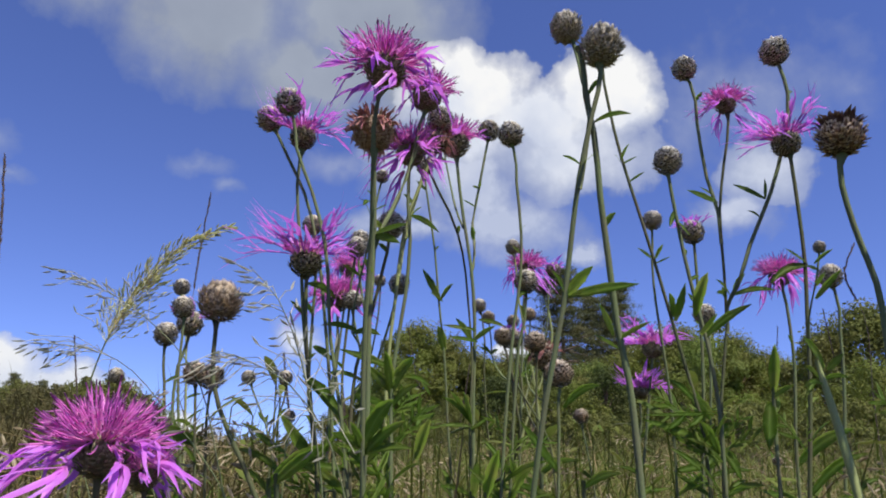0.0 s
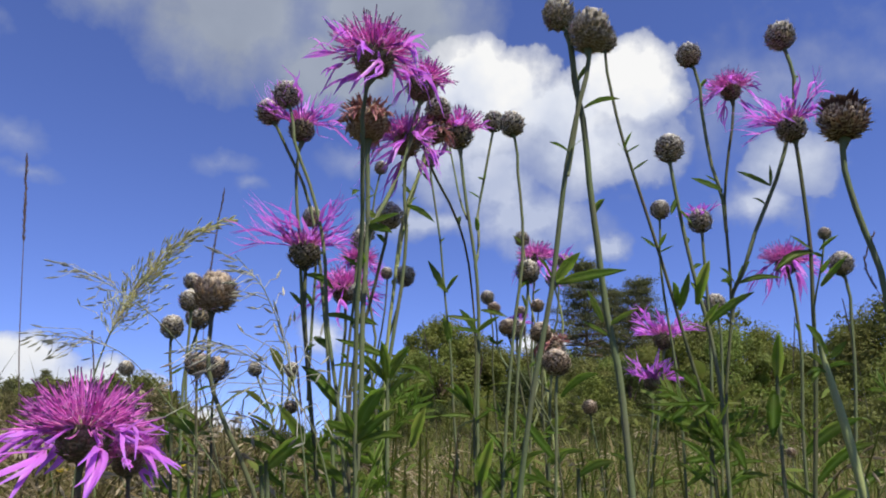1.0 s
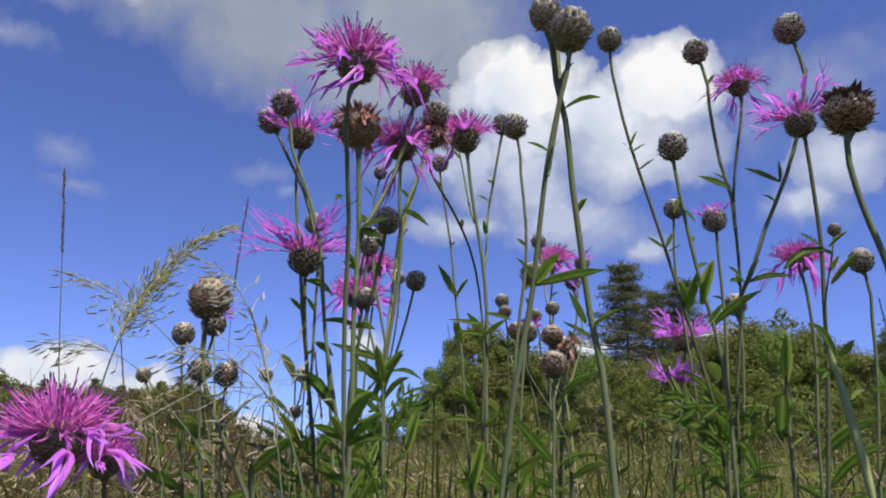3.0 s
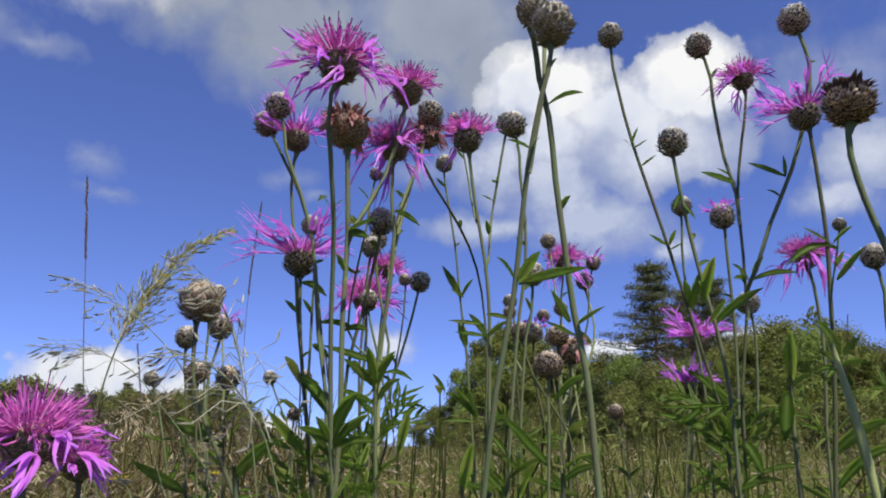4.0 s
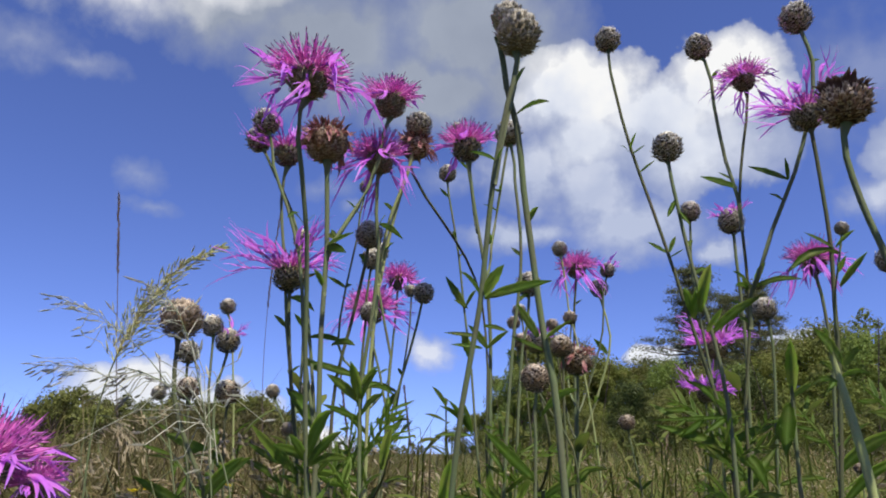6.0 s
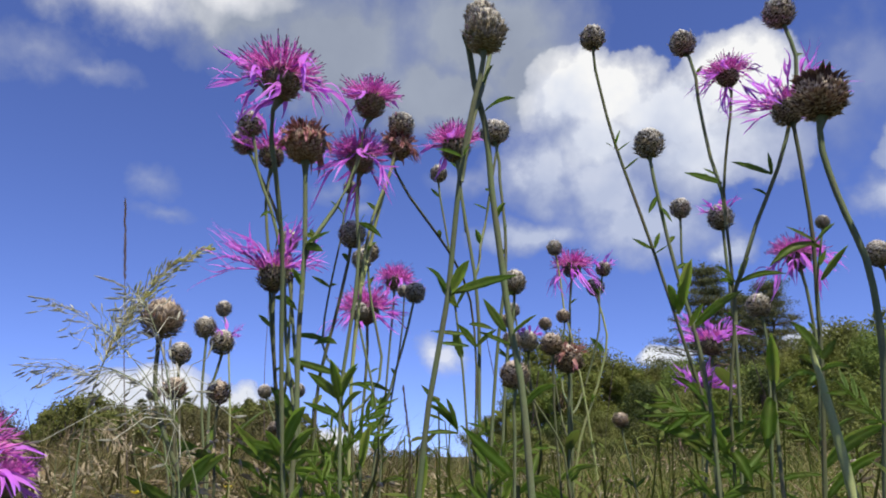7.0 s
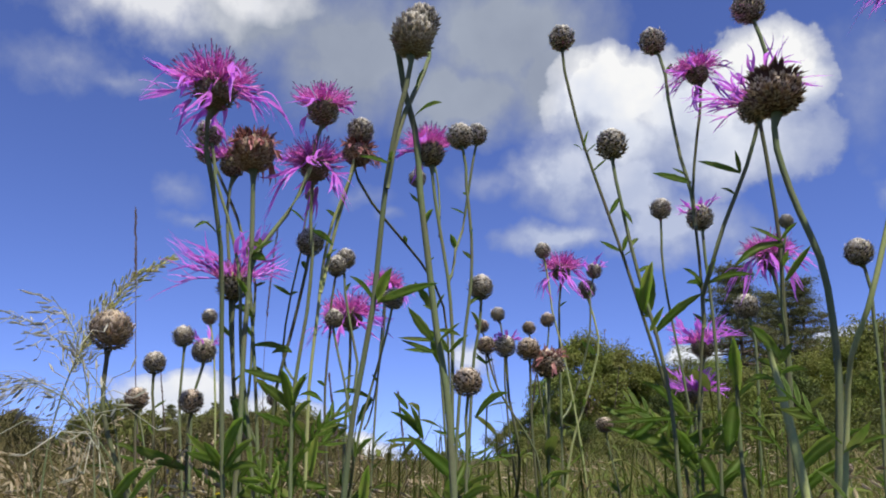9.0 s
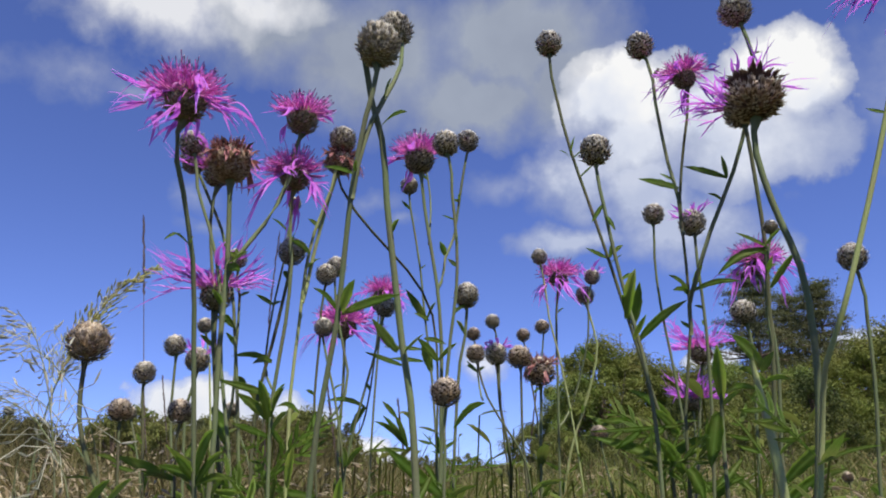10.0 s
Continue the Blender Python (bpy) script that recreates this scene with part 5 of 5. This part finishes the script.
def broad_tree(seed, height, spread, material, name="shrub", label="", clumps=36, leaves=420, size=0.048):
    """Trunk, limbs and a crown of leaf clumps; stands at the origin."""
    r = random.Random(seed)
    t = tagged(new(name), label, "tree" if name != "shrub" else "shrub")
    bm, cm = bmesh.new(), bmesh.new()
    top = Vector((r.uniform(-0.1, 0.1), r.uniform(-0.1, 0.1), height * 0.8))
    tube(bm, smooth_line([(0, 0, -0.1), (0.03, 0.02, height * 0.35), top], 0.3), lambda t: height * 0.028 * (1.05 - 0.85 * t), 7)
    for i in range(clumps):
        z = height * (0.12 + 0.83 * (i + 0.5) / clumps)
        k = math.sin(min(1.0, z / height * 1.0) * 3.0 + 0.2)
        a = i * 2.4 + r.uniform(-0.5, 0.5)
        out = spread * max(0.15, k) * r.uniform(0.3, 1.1)
        c = Vector((math.cos(a) * out, math.sin(a) * out, z))
        tube(bm, smooth_line([(0, 0, z * 0.55), c * 0.5 + Vector((0, 0, z * 0.35)), c], 0.4), lambda t: height * 0.009 * (1.1 - t), 4)
        leaf_cloud(cm, c, spread * r.uniform(0.14, 0.36), leaves, size, r)
    part("trunk", bm, M_BARK, t)
    part("crown", cm, material, t)
    return t


def pine(seed, height, spread, name="pine_tree", label="dark green pine with uneven layered branches"):
    r = random.Random(seed)
    t = tagged(new(name), label, "tree")
    bm, cm = bmesh.new(), bmesh.new()
    tube(bm, smooth_line([(0, 0, -0.1), (0.05, 0, height * 0.5), (0, 0.03, height * 0.98)], 0.5), lambda t: height * 0.022 * (1.05 - 0.95 * t), 7)
    levels = 17
    for i in range(levels):
        f = (i + 0.4) / levels
        z = height * (0.08 + 0.90 * f)
        ln = spread * (1 - f) ** 0.9 * r.uniform(0.65, 1.1) + spread * 0.07
        for k in range(6):
            a = i * 1.1 + k * 1.047 + r.uniform(-0.4, 0.4)
            l2 = ln * r.uniform(0.5, 1.15)
            w = Vector((math.cos(a), math.sin(a), r.uniform(-0.05, 0.28)))
            root = Vector((0, 0, z))
            tube(bm, [root, root + w * l2 * 0.5 + Vector((0, 0, -0.06 * l2)), root + w * l2], lambda t: height * 0.006 * (1.1 - t), 4)
            for q in range(6):
                jitter = Vector((r.uniform(-1, 1), r.uniform(-1, 1), r.uniform(-0.3, 0.5))) * spread * 0.07
                leaf_cloud(cm, root + w * l2 * (0.28 + 0.145 * q) + jitter, spread * r.uniform(0.06, 0.12), 60, height * 0.0085, r, 0.35, 0.22)
    leaf_cloud(cm, Vector((0, 0, height * 0.975)), spread * 0.07, 40, height * 0.013, r, 2.4)
    part("trunk", bm, M_BARK, t)
    part("crown", cm, M_PINE, t)
    return t


def stand(ob, az, dist, el, made, turn=0.0):
    """Puts a tree of the height made so that its top shows at the elevation el, in degrees, from the camera."""
    p = polar(az, dist)
    p.z = ground_height(p.x, p.y)
    k = (0.445 + dist * math.tan(radians(el)) - p.z) / made
    ob.matrix_basis = Matrix.Translation(p) @ Matrix.Rotation(turn, 4, "Z") @ Matrix.Scale(k, 4)
    return ob


stand(pine(11, 11.0, 5.6), 8.3, 45.0, 14.0, 11.0)
stand(pine(12, 9.6, 5.0, label="smaller dark pine beside a taller one"), 12.6, 46.0, 12.4, 9.6)
stand(pine(13, 9.0, 4.2, label="dark pine with a broken top at the wood's edge"), 10.6, 49.0, 11.6, 9.0)
EDGE = "dense dark green tree at the meadow's edge"
kinds = [broad_tree(21, 6.0, 3.0, M_TREE, "broad_tree", EDGE, 46, 620, 0.075), broad_tree(22, 5.0, 3.2, M_TREE_B, "broad_tree", EDGE, 44, 620, 0.075), broad_tree(23, 5.6, 2.3, M_FRESH, "broad_tree", "lighter green leafy tree at the meadow's edge", 30, 620, 0.07)]
heights = (6.0, 5.0, 5.6)
for ob in kinds:
    tagged(ob, group="trees along the edge")
r = random.Random(5)
# azimuth, distance and elevation of each top
EDGE_TREES = [(-3.2, 42, 9.2), (-1.0, 45, 8.0), (-5.2, 40, 6.6), (1.6, 44, 6.8), (4.0, 46, 6.6), (6.0, 40, 6.9), (14.9, 42, 7.8), (16.8, 44, 8.6), (18.8, 40, 8.2), (20.9, 43, 8.0), (22.8, 45, 6.6), (24.9, 42, 6.2),
              (27.4, 40, 8.0), (29.6, 38, 9.4), (32.2, 40, 9.8), (35.0, 38, 9.4), (38.5, 40, 9.0), (42.0, 40, 9.4), (-7.0, 44, 4.4), (-8.8, 46, 2.9), (10.4, 38, 6.4), (12.6, 40, 6.8), (8.2, 37, 6.0)]
for i, (az, dist, el) in enumerate(EDGE_TREES):
    ob = kinds[i] if i < 3 else copy_thing(kinds[i % 3], Matrix())
    stand(ob, az, dist, el, heights[i % 3], r.uniform(0, 6.28))
SHRUB = "dense olive-green shrub before the dark wood"
bushes = [broad_tree(24, 2.6, 1.9, M_TREE_B, label=SHRUB, clumps=34, leaves=420, size=0.042), broad_tree(25, 2.3, 1.7, M_TREE, label=SHRUB, clumps=34, leaves=420, size=0.042),
          broad_tree(26, 2.7, 1.5, M_DEEP, label="dark shaded shrub with a ragged outline", clumps=26, leaves=420, size=0.042)]
for ob in bushes:
    tagged(ob, group="shrubs along the edge")
for i in range(48):
    ob = bushes[i] if i < 3 else copy_thing(bushes[i % 3], Matrix())
    az = -6.5 + 50 * ((i * 0.618) % 1)
    top = r.uniform(1.6, 3.8) if i % 4 else r.uniform(3.8, 6.0)
    stand(ob, az, r.uniform(19, 30), top * (0.6 + 0.4 * ease((az + 7) / 6)), (2.6, 2.3, 2.7)[i % 3], r.uniform(0, 6.28))
M_SCRUB = leaf_material("brown_scrub", (0.095, 0.088, 0.034), (0.145, 0.125, 0.05), (0.08, 0.088, 0.027), 0.4, 1.5)
scrubs = [broad_tree(51, 0.95, 0.62, M_TREE_B, "shrub", "low dark olive scrub in the meadow", 26, 200, 0.026), broad_tree(52, 0.9, 0.7, M_SCRUB, "shrub", "low brown-green scrub among dry grass", 26, 300, 0.018)]
tagged(scrubs[0], group="dark scrub"), tagged(scrubs[1], group="meadow scrub")
for i in range(64):
    if i % 8 < 4:
        k, az, dist = 0, r.uniform(-7, 44), r.uniform(7.0, 14.0)
        el = r.uniform(1.0, 3.4) * ease((az + 12) / 8)
    else:
        k, az, dist = 1, r.uniform(-62, -20), r.uniform(8.0, 15.0)
        el = r.uniform(0.8, 2.1)
    ob = scrubs[i // 4] if i in (0, 4) else copy_thing(scrubs[k], Matrix())
    stand(ob, az, dist, el, (0.95, 0.9)[k], r.uniform(0, 6.28))
for i in range(44):                   # denser brown thicket
    az = r.uniform(-56, -43.5) if i % 2 else r.uniform(-39, -24.5)
    stand(copy_thing(scrubs[int(i % 2 == 1 or i % 4 == 0)], Matrix()), az, r.uniform(9.0, 15.0), r.uniform(2.8, 4.2) if i % 2 else r.uniform(2.4, 4.1), 0.9, r.uniform(0, 6.28))
stand(broad_tree(31, 7.6, 1.9, M_TREE, "broad_tree", "slender airy leafy tree rising behind the others", 24, 60, 0.12), 19.4, 48.0, 9.9, 7.6)
far = [tagged(broad_tree(41, 5.2, 2.6, M_TREE_B, "broad_tree", "far hazy green tree in the wood's edge", 24, 80, 0.16), group="far wood"),
       tagged(pine(42, 5.6, 2.5, label="far dark conifer in the wood's edge"), group="far wood")]
WOOD = [(-58, 3.4), (-55, 2.8), (-52.5, 3.6), (-50, 3.0), (-48.2, 3.4), (-46.4, 4.2), (-45, 3.6), (-43.4, 1.9), (-42, 1.9), (-40.6, 3.3), (-39.2, 2.2), (-37.6, 3.2), (-36.2, 3.8), (-34.9, 4.2), (-33.6, 3.8),
        (-31.8, 4.4), (-30.0, 4.0), (-28.3, 3.9), (-27.4, 4.4), (-25.8, 2.7), (-24.4, 1.6), (-23.1, 3.3), (-21.6, 1.2), (-20.2, 0.9), (-18.6, 0.7), (-17.0, 0.8), (-15.4, 0.6), (-13.8, 0.9)]
for i, (az, el) in enumerate(WOOD):
    k = int(i == 1 or az in (-31.8, -23.1, -46.4, -34.9, -40.6, -36.2, -30.0, -27.4, -20.2, -50))
    ob = far[k] if i < 2 else copy_thing(far[k], Matrix())
    stand(ob, az, r.uniform(48, 66), el, (5.2, 5.6)[k], r.uniform(0, 6.28))
    for q in range(2):               # a lower, denser row before it
        k = r.choice((0, 0, 1))
        stand(copy_thing(far[k], Matrix()), az + r.uniform(-0.9, 0.9), r.uniform(36, 48), max(0.5, el * r.uniform(0.65, 0.95)), (5.2, 5.6)[k], r.uniform(0, 6.28))


def bare_tree(seed, height):
    """A far dead or leafless tree: trunk and forked twigs."""
    r = random.Random(seed)
    t = tagged(new("bare_tree"), "far slender bare tree with fine grey twigs", "tree")
    bm, cm = bmesh.new(), bmesh.new()
    tube(bm, smooth_line([(0, 0, -0.1), (0.1, 0, height * 0.5), (0, 0.1, height * 0.95)], 0.6), lambda t: height * 0.012 * (1.1 - t), 6)
    for i in range(26):
        z = height * r.uniform(0.3, 0.92)
        a = r.uniform(0, 6.28)
        w = Vector((math.cos(a), math.sin(a), r.uniform(0.5, 1.4))).normalized()
        ln = height * 0.28 * (1.25 - z / height) * r.uniform(0.6, 1.2)
        p = Vector((0, 0, z))
        tube(cm, [p, p + w * ln * 0.5, p + w * ln + Vector((0, 0, ln * 0.15))], lambda t: height * 0.004 * (1.15 - t), 4)
        for q in range(5):
            b = p + w * ln * r.uniform(0.3, 0.95)
            w2 = (w + Vector((r.uniform(-1, 1), r.uniform(-1, 1), r.uniform(-0.2, 0.8)))).normalized()
            tube(cm, [b, b + w2 * ln * 0.35], lambda t: height * 0.0022 * (1.15 - t), 3)
    part("trunk", bm, M_BARK, t)
    tagged(part("twig_spray", cm, M_BARK, t), kind="stuff")
    return t


stand(bare_tree(61, 9.0), -1.6, 55.0, 10.2, 9.0)
stand(bare_tree(62, 9.0), -0.4, 58.0, 9.2, 9.0)
